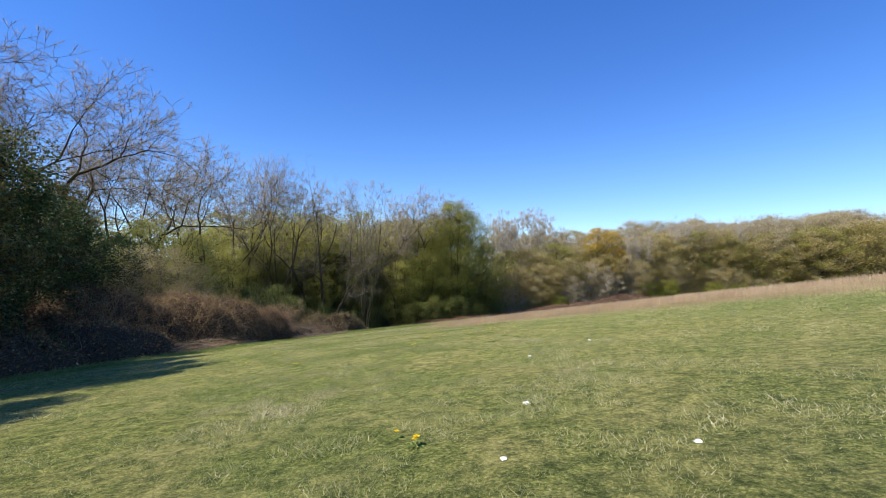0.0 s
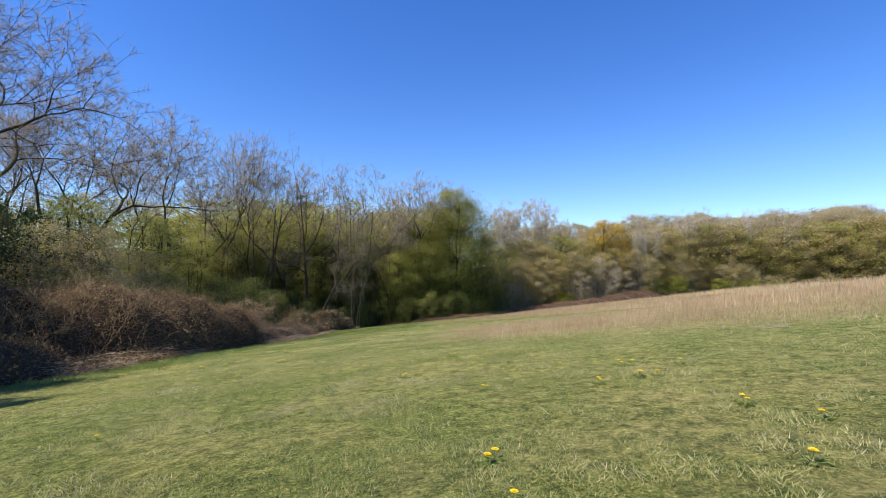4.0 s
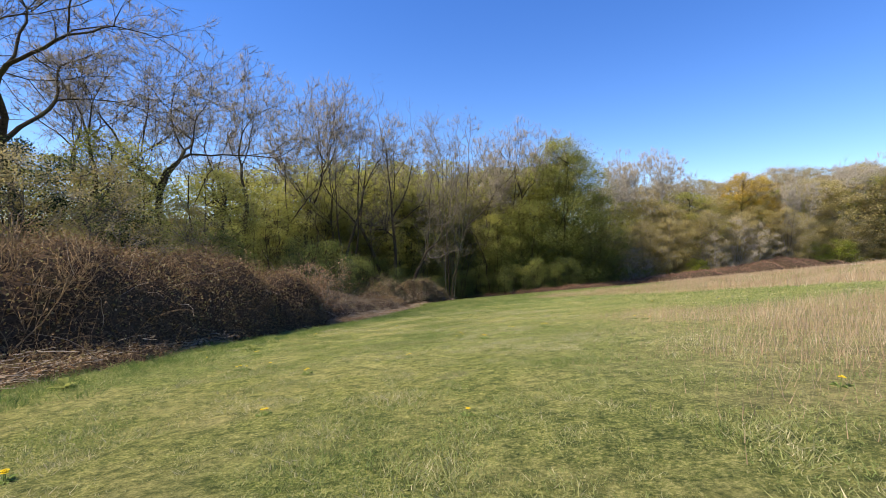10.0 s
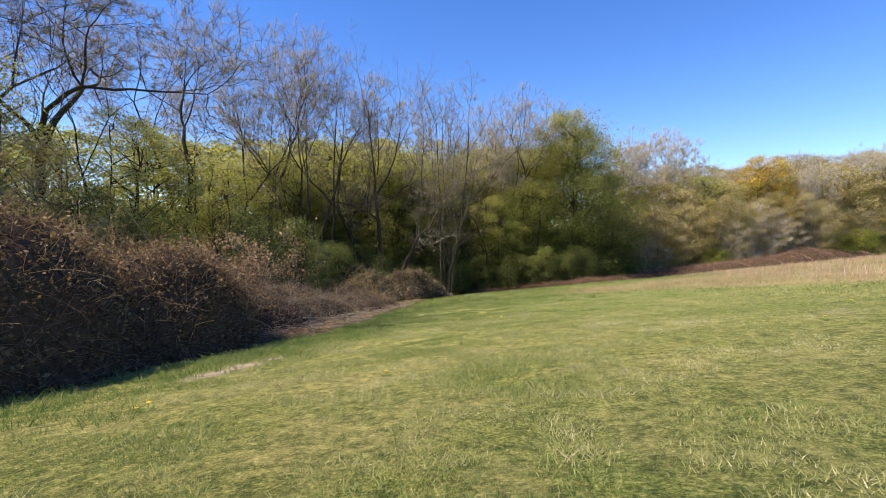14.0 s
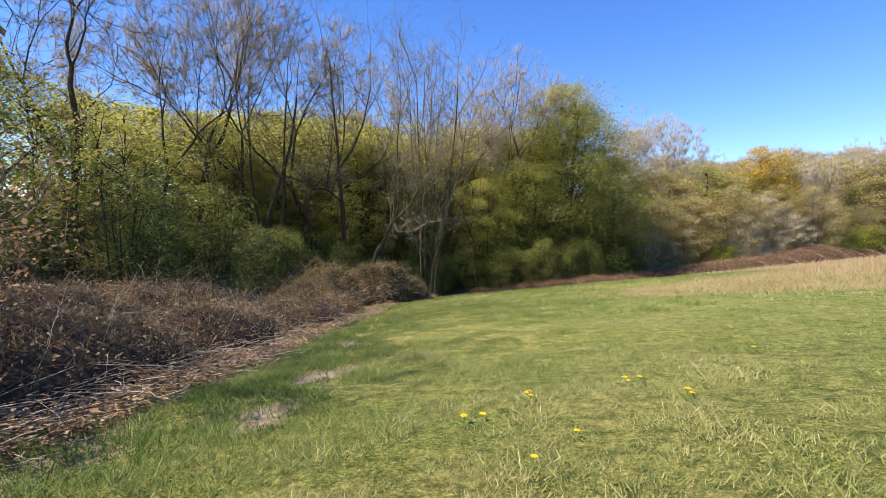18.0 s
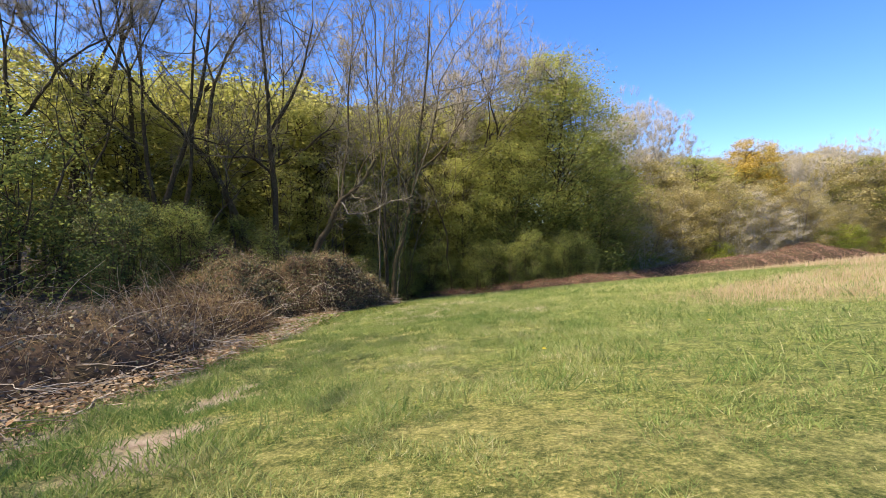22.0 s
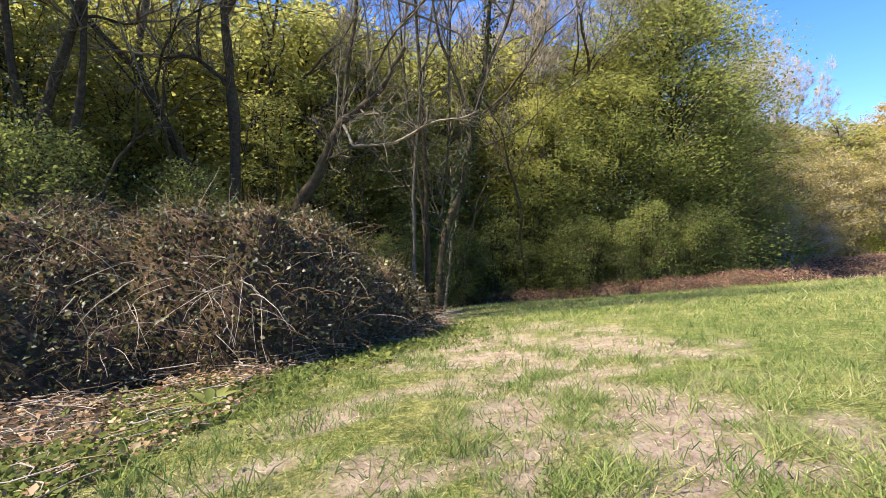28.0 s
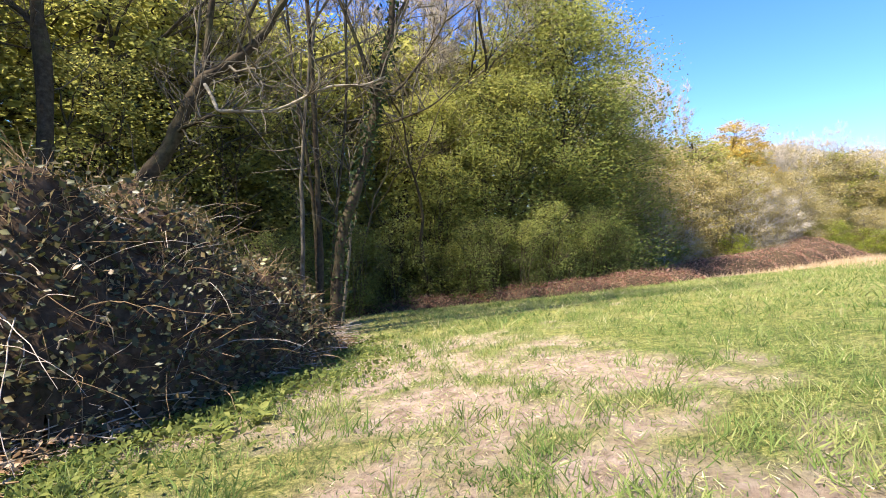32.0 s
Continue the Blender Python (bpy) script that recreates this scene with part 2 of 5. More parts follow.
def lattice(x, y, scale, seed):
    """Smooth value noise, 0 to 1, over the plan; scale: metres from bump to bump."""
    table = noise_table(seed)
    u, v = np.asarray(x) / scale, np.asarray(y) / scale
    i, j = np.floor(u).astype(int), np.floor(v).astype(int)
    f, g = u - i, v - j
    f, g = f * f * (3 - 2 * f), g * g * (3 - 2 * g)
    at = lambda a, b: table[a % 256, b % 256]
    return (at(i, j) * (1 - f) + at(i + 1, j) * f) * (1 - g) + (at(i, j + 1) * (1 - f) + at(i + 1, j + 1) * f) * g


def fbm(x, y, scale, seed):
    return 0.55 * lattice(x, y, scale, seed) + 0.3 * lattice(x, y, scale / 2.1, seed + 1) + 0.15 * lattice(x, y, scale / 4.3, seed + 2)


FALL_Y = [-60, 0, 8, 16, 26, 36, 46, 56, 66, 80, 100, 130]
FALL_Z = [2.0, 0.02, -0.31, -0.73, -1.57, -2.48, -3.48, -4.24, -5.03, -6.55, -9.27, -7.6]


def land(x, y):
    """Height of the ground: a rounded hillside falling ahead and to the left, the wood rising again behind it."""
    x, y = np.asarray(x, float), np.asarray(y, float)
    z = sum(np.interp(y + d, FALL_Y, FALL_Z) for d in (-4, -2, 0, 2, 4)) / 5
    z = z + 0.1 * np.clip(x, -13, 15) + 0.114 * np.clip(x - 15, 0, 25) - 0.106 * np.clip(x - 40, 0, 70) + 0.11 * np.clip(-15 - x, 0, 80)
    z = z + (0.13 + 0.004 * np.clip(x - 30, 0, 50)) * np.clip(y - edge_y(x) - 6, 0, 60)
    return z + 0.10 * (fbm(x, y, 5.0, 3) - 0.5) * np.clip((x + 14) / 3, 0.3, 1)


def ground_z(x, y):
    return float(land(x, y))


class Geo:
    """Collects triangles of one mesh, with a tone for every vertex."""

    def __init__(self):
        self.v, self.f, self.t, self.n = [], [], [], 0

    def add(self, v, f, tone=0.5):
        v = np.asarray(v, float)
        self.v.append(v)
        self.f.append(np.asarray(f, int) + self.n)
        self.t.append(np.broadcast_to(np.asarray(tone, float), (len(v),)))
        self.n += len(v)

    def tube(self, pts, radii, sides=5, tone=0.5, cap=True):
        pts, radii = np.asarray(pts, float), np.asarray(radii, float)
        k = len(pts)
        d = np.gradient(pts, axis=0)
        d /= np.linalg.norm(d, axis=1, keepdims=True) + 1e-9
        a = np.empty_like(d)
        a[0] = np.cross(d[0], (1.0, 0, 0) if abs(d[0][2]) > 0.9 else (0, 0, 1.0))
        for i in range(k):
            w = a[max(i - 1, 0)]
            w = w - d[i] * (w[0] * d[i][0] + w[1] * d[i][1] + w[2] * d[i][2])
            a[i] = w / (math.sqrt(w[0] * w[0] + w[1] * w[1] + w[2] * w[2]) + 1e-9)
        b = np.cross(d, a)
        ang = np.linspace(0, 2 * np.pi, sides, endpoint=False)
        ring = pts[:, None] + radii[:, None, None] * (np.cos(ang)[None, :, None] * a[:, None] + np.sin(ang)[None, :, None] * b[:, None])
        i = np.arange(k - 1)[:, None] * sides
        j = np.arange(sides)[None, :]
        j2 = (j + 1) % sides
        q = np.stack([i + j, i + j2, i + sides + j2, i + sides + j], -1).reshape(-1, 4)
        f = np.concatenate([q[:, [0, 1, 2]], q[:, [0, 2, 3]]])
        v = ring.reshape(-1, 3)
        if cap:
            v = np.vstack([v, pts[-1:] + d[-1:] * radii[-1]])
            e = (k - 1) * sides
            f = np.vstack([f, np.stack([e + np.arange(sides), e + (np.arange(sides) + 1) % sides, np.full(sides, k * sides)], -1)])
        self.add(v, f, tone)

    def spikes(self, a, b, r, tone=0.5):
        """Three-sided tapering twigs from a to b."""
        a, b, r = np.asarray(a, float), np.asarray(b, float), np.broadcast_to(np.asarray(r, float), (len(a),))
        d = b - a
        d /= np.linalg.norm(d, axis=1, keepdims=True) + 1e-9
        u = np.cross(d, [0.31, 0.52, 0.79])
        u /= np.linalg.norm(u, axis=1, keepdims=True) + 1e-9
        w = np.cross(d, u)
        ring = [a + r[:, None] * (math.cos(t) * u + math.sin(t) * w) for t in (0, 2.094, 4.189)]
        v = np.stack([*ring, b], 1).reshape(-1, 3)
        o = np.arange(len(a))[:, None] * 4
        f = np.concatenate([o + [0, 1, 3], o + [1, 2, 3], o + [2, 0, 3]])
        self.add(v, f, np.repeat(np.broadcast_to(np.asarray(tone, float), (len(a),)), 4))

    def leaves(self, c, size, tone, flat=0.5, gen=None):
        """Small folded leaves at the points c; flat near 1 lays them level."""
        gen = gen or rng
        k = len(c)
        d = gen.normal(size=(k, 3))
        d[:, 2] *= 1 - flat
        d /= np.linalg.norm(d, axis=1, keepdims=True) + 1e-9
        s = np.cross(d, gen.normal(size=(k, 3)) * [1 - flat, 1 - flat, 1] + [0, 0, 0.4])
        s /= np.linalg.norm(s, axis=1, keepdims=True) + 1e-9
        up = np.cross(s, d)
        z = np.broadcast_to(np.asarray(size, float), (k,))[:, None]
        v = np.stack([c - d * z * 0.5, c + s * z * 0.32 + up * z * 0.1, c + d * z * 0.5, c - s * z * 0.32 + up * z * 0.1], 1).reshape(-1, 3)
        o = np.arange(k)[:, None] * 4
        f = np.concatenate([o + [0, 1, 2], o + [0, 2, 3]])
        self.add(v, f, np.repeat(np.broadcast_to(np.asarray(tone, float), (k,)), 4))

    def blades(self, base, tip, width, tone, bend=None):
        """Grass blades: a bent strip of three triangles, or one triangle where bend is None."""
        k = len(base)
        d = tip - base
        s = np.cross(d, rng.normal(size=(k, 3)) * [1, 1, 0.1])
        s /= np.linalg.norm(s, axis=1, keepdims=True) + 1e-9
        w = np.broadcast_to(np.asarray(width, float), (k,))[:, None] * 0.5
        if bend is None:
            v = np.stack([base - s * w, base + s * w, tip], 1).reshape(-1, 3)
            f = np.arange(k)[:, None] * 3 + [0, 1, 2]
            m = 3
        else:
            mid = base + d * 0.55 + bend
            v = np.stack([base - s * w, base + s * w, mid + s * w * 0.8, mid - s * w * 0.8, tip], 1).reshape(-1, 3)
            o = np.arange(k)[:, None] * 5
            f = np.concatenate([o + [0, 1, 2], o + [0, 2, 3], o + [3, 2, 4]])
            m = 5
        self.add(v, f, np.repeat(np.broadcast_to(np.asarray(tone, float), (k,)), m))

    def mesh(self, name, material, smooth=False):
        v, f, t = np.concatenate(self.v), np.concatenate(self.f), np.concatenate(self.t)
        me = bpy.data.meshes.new(name)
        me.vertices.add(len(v))
        me.vertices.foreach_set("co", v.astype(np.float32).ravel())
        me.loops.add(f.size)
        me.loops.foreach_set("vertex_index", f.astype(np.int32).ravel())
        me.polygons.add(len(f))
        me.polygons.foreach_set("loop_start", np.arange(0, f.size, 3, dtype=np.int32))
        if smooth:
            me.polygons.foreach_set("use_smooth", np.ones(len(f), bool))
        me.attributes.new("tone", "FLOAT", "POINT").data.foreach_set("value", t.astype(np.float32))
        me.materials.append(material)
        me.update(calc_edges=True)
        return me


def part(name, geo, material, parent, label="", smooth=False):
    ob = new(name, geo.mesh(name, material, smooth))
    ob.parent = parent
    return tagged(ob, label)


def empty(name, x, y, z):
    ob = new(name)
    ob.location = (x, y, z)
    ob.empty_display_size = 0.3
    return ob


# ---- the plan ----
HEDGE = [(-14, -30), (-13, 2), (-12.6, 10), (-12.2, 16), (-10.9, 22), (-11.6, 26), (-11.9, 30), (-10.9, 35), (-11.2, 42), (-12.0, 46), (-12.2, 52), (-12.5, 57), (-12.3, 60), (-11.0, 62.5), (-10.5, 65), (-11.4, 68), (-11.4, 75)]
EDGE = [(-11.4, 75), (-8.5, 77.5), (-4, 77), (0, 77), (4, 80.4), (10, 88.3), (20, 90.4), (43, 106.5), (70, 124), (110, 132), (200, 150)]


def hedge_x(y):
    return np.interp(y, [p[1] for p in HEDGE], [p[0] for p in HEDGE])


def edge_y(x):
    return np.interp(x, [p[0] for p in EDGE], [p[1] for p in EDGE])


def smooth(v, a, b):
    t = np.clip((np.asarray(v, float) - a) / (b - a), 0, 1)
    return t * t * (3 - 2 * t)


def woods(x, y):
    """1 under the trees and thickets, 0 on the open field."""
    a = smooth(hedge_x(y) - x, -0.5, 0.6) * (y < 76)
    b = smooth(y - edge_y(x), -0.6, 0.6)
    return np.maximum(a, b)


def tall(x, y):
    """1 where the tall dry grass was left standing."""
    w = (fbm(x, y, 2.5, 21) - 0.5) * 3.2
    a = smooth(x + 1.4 + w, -0.8, 3.0) * smooth(y - 17.0 - 0.45 * np.clip(1.5 - x, 0, 3) * 2.0 + 0.35 * np.clip(x, 0, 14) + w, -1.5, 4.0) * smooth(29.5 - y + w + 0.25 * np.clip(x, 0, 40), -1.0, 2.5)
    b = smooth(x + 1.6 + w, -1.2, 1.6) * smooth(y - 52.0 + w + 1.3 * np.clip(x + 1.5, 0, 30), -1.0, 2.0) * smooth(57 - y + w + 0.55 * np.clip(x + 1.5, 0, 80), -0.6, 1.5)
    far = smooth(y - 32 + 0.5 * (x - 10), 0, 6) * smooth(x - 9 + w, 0, 4)
    return np.clip(np.maximum(np.maximum(a, b), far), 0, 1) * (1 - woods(x, y))


def bare(x, y):
    """1 where the turf is worn down to dry earth."""
    n = fbm(x, y, 1.7, 31)
    k = fbm(x, y, 0.5, 41)
    zone = smooth(y - 50.5, 0, 6) * smooth(67.5 - y, 0, 3) * smooth(x + 12.5, 0, 1) * smooth(-3.5 - x - 0.12 * (y - 58), 0, 4)
    rut = np.exp(-((x - hedge_x(y) - 1.9) / 0.5) ** 2) * smooth(y - 28, 0, 5) * smooth(60 - y, 0, 5) * 0.42
    m = np.maximum(zone * 0.56, rut)
    b = smooth(m + (n - 0.5) * 0.8 + (k - 0.5) * 1.1 - 0.42, 0, 0.22)
    litter = smooth(x - hedge_x(y) + 0.3, 0.0, 0.2) * smooth(hedge_x(y) + 1.1 - x + (n - 0.5) * 1.5, 0, 0.4) * (y > 34) * 0.55
    return np.clip(np.maximum(b, litter), 0, 1) * (1 - woods(x, y))


# ---- ground ----
def graded(a, b, step, out, grow=1.18):
    core = list(np.arange(a, b + 1e-6, step))
    s, lo, hi = step, core[0], core[-1]
    left, right = [], []
    while hi < out:
        s *= grow
        lo, hi = lo - s, hi + s
        left.insert(0, lo)
        right.append(hi)
    return np.array(left + core + right)


gx, gy = graded(-17, 10, 0.32, 2200), graded(-2, 80, 0.32, 2200)
X, Y = np.meshgrid(gx, gy, indexing="ij")
Z = land(X, Y)
near = smooth(X + 18, 0, 2) * smooth(14 - X, 0, 4) * smooth(84 - Y, 0, 6)
Z = Z + near * (0.05 * (fbm(X, Y, 0.8, 51) - 0.5) + bare(X, Y) * (0.07 * (fbm(X, Y, 0.45, 61) - 0.5) - 0.03))
g = Geo()
ny = len(gy)
ii, jj = np.meshgrid(np.arange(len(gx) - 1), np.arange(ny - 1), indexing="ij")
o = (ii * ny + jj).ravel()
g.add(np.stack([X, Y, Z], -1).reshape(-1, 3), np.concatenate([np.stack([o, o + ny, o + ny + 1], -1), np.stack([o, o + ny + 1, o + 1], -1)]))
ground = new("ground", g.mesh("ground", SOIL, True))
for key, fn in (("dry", tall), ("bare", bare), ("wood", woods)):
    ground.data.attributes.new(key, "FLOAT", "POINT").data.foreach_set("value", fn(X, Y).astype(np.float32).ravel())
tagged(ground, "sloping grass meadow with dry and worn patches", "ground", kind="structure")

# ---- grass ----
MOWN = [(0.0, 0), (-0.8, 5), (-1.0, 10), (-2.2, 15), (-3.8, 20), (-5.2, 25), (-6.3, 30), (-7.2, 35), (-7.8, 40), (-8.3, 45), (-8.6, 50), (-9.1, 54), (-9.7, 57)]  # middle line of the mown strip
WAY = np.stack([np.interp(np.arange(0, 57, 0.5), [p[1] for p in MOWN], [p[0] for p in MOWN]), np.arange(0, 57, 0.5)], -1)


def from_way(x, y):
    d = np.full(len(x), 1e9)
    for a, b in WAY:
        d = np.minimum(d, (x - a) ** 2 + (y - b) ** 2)
    return np.sqrt(d)


def strew(n, x0, x1, y0, y1):
    return rng.uniform(x0, x1, n), rng.uniform(y0, y1, n)


def grass_tips(x, y, h, lean):
    z = land(x, y) - 0.02
    base = np.stack([x, y, z], -1)
    off = rng.normal(size=(len(x), 2)) * (lean * h)[:, None]
    return base, base + np.stack([off[:, 0], off[:, 1], h], -1)


def lawn(name, label, x, y, h0, width, bent, lush=0.0):
    ok = (x > hedge_x(y) - 0.4) & (y < edge_y(x))
    x, y = x[ok], y[ok]
    keep = rng.random(len(x)) > np.maximum(np.maximum(bare(x, y) * 0.93, woods(x, y)), tall(x, y) * 0.3)
    x, y = x[keep], y[keep]
    patch = fbm(x, y, 1.7, 71)
    small = fbm(x, y, 0.35, 81)
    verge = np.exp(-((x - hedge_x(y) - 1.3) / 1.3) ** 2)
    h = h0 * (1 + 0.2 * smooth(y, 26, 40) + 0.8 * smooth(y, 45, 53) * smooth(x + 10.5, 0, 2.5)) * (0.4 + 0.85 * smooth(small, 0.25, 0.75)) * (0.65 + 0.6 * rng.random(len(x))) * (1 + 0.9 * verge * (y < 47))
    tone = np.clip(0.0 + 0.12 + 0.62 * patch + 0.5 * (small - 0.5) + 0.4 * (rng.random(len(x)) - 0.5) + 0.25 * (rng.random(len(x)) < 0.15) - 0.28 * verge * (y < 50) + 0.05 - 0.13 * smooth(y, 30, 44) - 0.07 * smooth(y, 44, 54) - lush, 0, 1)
    base, tip = grass_tips(x, y, h, 0.42 + 0.4 * small)
    g = Geo()
    bend = np.stack([np.zeros(len(x)), np.zeros(len(x)), h * 0.18], -1) if bent else None
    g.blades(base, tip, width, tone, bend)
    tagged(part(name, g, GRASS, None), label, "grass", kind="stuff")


way_pick = rng.integers(0, len(WAY), 880000)
cx = WAY[way_pick, 0] + rng.normal(0, 2.2, len(way_pick))
cy = WAY[way_pick, 1] + rng.uniform(-1.4, 5.5, len(way_pick))
lawn("meadow_grass", "short green and straw-tinged meadow grass", cx, cy, 0.046, 0.0085, False)
cx, cy = strew(500000, -13, 9, 0.8, 72)
d = from_way(cx, cy)
m = (d >= 1.5) & (d < 9) & (rng.random(len(d)) < 0.75)
lawn("meadow_grass", "short green and straw-tinged meadow grass", cx[m], cy[m], 0.048, 0.0115, False)
cx, cy = strew(170000, -13, 26, 1, 80)
m = (from_way(cx, cy) >= 8.5) & (cy < edge_y(cx))
lawn("meadow_grass", "short green and straw-tinged meadow grass", cx[m], cy[m], 0.075, 0.026, False)


def standing(name, label, x, y, h0, width, mat, tone0, lean=0.22):
    h = h0 * (0.35 + 0.9 * rng.random(len(x))) * (0.6 + 0.8 * fbm(x, y, 1.2, 91)) * (0.35 + 0.65 * tall(x, y))
    base, tip = grass_tips(x, y, h, np.full(len(x), lean))
    tone = np.clip(tone0 + 0.8 * (fbm(x, y, 1.5, 95) - 0.5) + 0.4 * (rng.random(len(x)) - 0.5), 0, 1)
    g = Geo()
    g.blades(base, tip, width, tone)
    tagged(part(name, g, mat, None), label, "grass", kind="stuff")


cx, cy = strew(280000, -5, 24, 12, 70)
m = rng.random(len(cx)) < tall(cx, cy) * np.where(from_way(cx, cy) < 9, 1.0, 0.6)
standing("tall_dry_grass", "tall pale straw-coloured dry grass left standing", cx[m], cy[m], 0.29, 0.0065, STRAW, 0.34)
cx, cy = strew(90000, 8, 110, 22, 132)
m = rng.random(len(cx)) < tall(cx, cy)
standing("tall_dry_grass", "tall pinkish dry grass on the rising slope", cx[m], cy[m], 0.38, 0.035, STRAW, 0.42)

# lush tufts along the hedge foot and on the worn ground
cy = rng.uniform(6, 66, 1300)
cx = hedge_x(cy) + np.abs(rng.normal(0.9, 0.9, 1300))
tx, ty = strew(900, -11.5, -1, 46, 68)
cx, cy = np.concatenate([cx, tx]), np.concatenate([cy, ty])
k = 26
bx, by = np.repeat(cx, k) + rng.normal(0, 0.09, len(cx) * k), np.repeat(cy, k) + rng.normal(0, 0.09, len(cx) * k)
h = np.repeat(rng.uniform(0.06, 0.19, len(cx)), k) * rng.uniform(0.4, 1.1, len(bx))
base, tip = grass_tips(bx, by, h, np.full(len(bx), 0.6))
g = Geo()
g.blades(base, tip, 0.0075, np.clip(np.repeat(rng.uniform(0.08, 0.5, len(cx)), k) + rng.normal(0, 0.1, len(bx)), 0, 1), np.stack([0 * h, 0 * h, h * 0.2], -1))
tagged(part("grass_tufts", g, GRASS, None), "lush dark green grass tufts along the bramble foot", "grass", kind="stuff")

# short dry stems and crumbs of turf lying on the worn earth
cx, cy = strew(150000, -12.5, -2, 49, 68.5)
m = rng.random(len(cx)) < bare(cx, cy) * (0.35 + 0.65 * fbm(cx, cy, 0.7, 463))
cx, cy = cx[m], cy[m]
base = np.stack([cx, cy, land(cx, cy) - 0.005], -1)
az, span = rng.uniform(0, 6.28, len(cx)), rng.uniform(0.02, 0.07, len(cx))
tip = base + np.stack([np.cos(az) * span, np.sin(az) * span, rng.uniform(0.002, 0.03, len(cx))], -1)
g = Geo()
g.blades(base, tip, 0.007, np.clip(rng.normal(0.62, 0.25, len(cx)), 0, 1))
tagged(part("straw_litter", g, GRASS, None), "short straw and crumbs of turf on the worn earth", "litter", kind="stuff")

# ---- trees ----


def unit(v):
    return v / (np.linalg.norm(v) + 1e-9)


def branch(out, gen, p, d, length, r, level, rule):
    """One limb as a bent tapering line, then its side limbs. rule per level: segments, side limbs, angle, length share, upward pull, wobble."""
    seg, kids, angle, share, pull, wob = rule[level]
    pts, step = [p], length / seg
    for _ in range(seg):
        d = unit(d + gen.normal(size=3) * wob + np.array([0, 0, pull]))
        p = p + d * step
        pts.append(p)
    pts = np.array(pts)
    rad = r * np.linspace(1, 0.35, seg + 1)
    out[level].append((pts, rad))
    if level + 1 >= len(rule):
        return
    for i in range(kids):
        f = (0.30 if level == 0 else 0.18) + (0.80 if level else 0.68) * (i + gen.random()) / kids
        f = min(f, 0.99)
        q = f * seg
        a = int(q)
        base = pts[a] + (pts[min(a + 1, seg)] - pts[a]) * (q - a)
        along = unit(pts[min(a + 1, seg)] - pts[a])
        side = unit(np.cross(along, gen.normal(size=3)))
        ang = math.radians(angle * gen.uniform(0.7, 1.3))
        nd = along * math.cos(ang) + side * math.sin(ang)
        branch(out, gen, base, nd, length * share * gen.uniform(0.7, 1.2) * (1.15 - 0.55 * f), max(rad[a] * 0.6, 0.006), level + 1, rule)


def skeleton(seed, height, radius, rule, stems=1, lean=0.1, splay=0.0):
    gen = np.random.default_rng(seed)
    out = [[] for _ in rule]
    tall_to = height
    for s in range(stems):
        az = 2 * math.pi * (s + gen.random() * 0.6) / stems
        d = unit(np.array([math.cos(az) * splay, math.sin(az) * splay, 1.0]) + gen.normal(size=3) * lean * [1, 1, 0])
        p = np.array([math.cos(az), math.sin(az), 0]) * (0.25 * splay if stems > 1 else 0) + [0, 0, -0.3]
        branch(out, gen, p, d, height * (1 if stems == 1 else gen.uniform(0.7, 1.0)), radius * (1 if stems == 1 else gen.uniform(0.6, 1)), 0, rule)
    k = tall_to / max(q[:, 2].max() for lv in out for q, _ in lv)
    return [[(q * [1 + (k - 1) * 0.6, 1 + (k - 1) * 0.6, k], r) for q, r in lv] for lv in out], gen


SIDES = [7, 5, 4, 3, 3]


def wood_of(geo, limbs, levels, tone=0.5):
    for lv in levels:
        for pts, rad in limbs[lv]:
            geo.tube(pts, rad, SIDES[lv], tone, cap=lv < 2)


def twigs_of(geo, limbs, gen, count, length, r, spread=0.7, up=0.5):
    pts = np.concatenate([p[1:] for p, _ in limbs])
    pre = np.concatenate([p[:-1] for p, _ in limbs])
    k = gen.integers(0, len(pts), count)
    u = gen.random((count, 1))
    a = pre[k] + (pts[k] - pre[k]) * u
    d = (pts[k] - pre[k])
    d /= np.linalg.norm(d, axis=1, keepdims=True) + 1e-9
    d = d + gen.normal(size=(count, 3)) * spread + [0, 0, up]
    d /= np.linalg.norm(d, axis=1, keepdims=True) + 1e-9
    b = a + d * (length * gen.uniform(0.5, 1.3, count))[:, None]
    geo.spikes(a, b, r, gen.random(count))
    return a, b


def bare_tree(name, seed, height, radius, rule, twigs=6000, twig_len=0.75, bark_mat=BARK_DARK, twig_mat=TWIG, stems=1, lean=0.08, splay=0.0, spread=0.8, twig_r=0.013):
    root = empty(name, 0, 0, 0)
    limbs, gen = skeleton(seed, height * 0.96, radius, rule, stems, lean, splay)
    g = Geo()
    wood_of(g, limbs, range(0, 2))
    part("trunk", g, bark_mat, root, smooth=True)
    g = Geo()
    wood_of(g, limbs, range(2, len(rule)))
    twigs_of(g, limbs[-1], gen, twigs, twig_len, twig_r, spread)
    part("crown", g, twig_mat, root, "fine leafless twigs")
    return root


SHRUB_RULE = [(5, 8, 48, 0.48, 0.05, 0.12), (4, 6, 48, 0.50, 0.02, 0.18), (2, 0, 0, 0, 0.0, 0.25)]


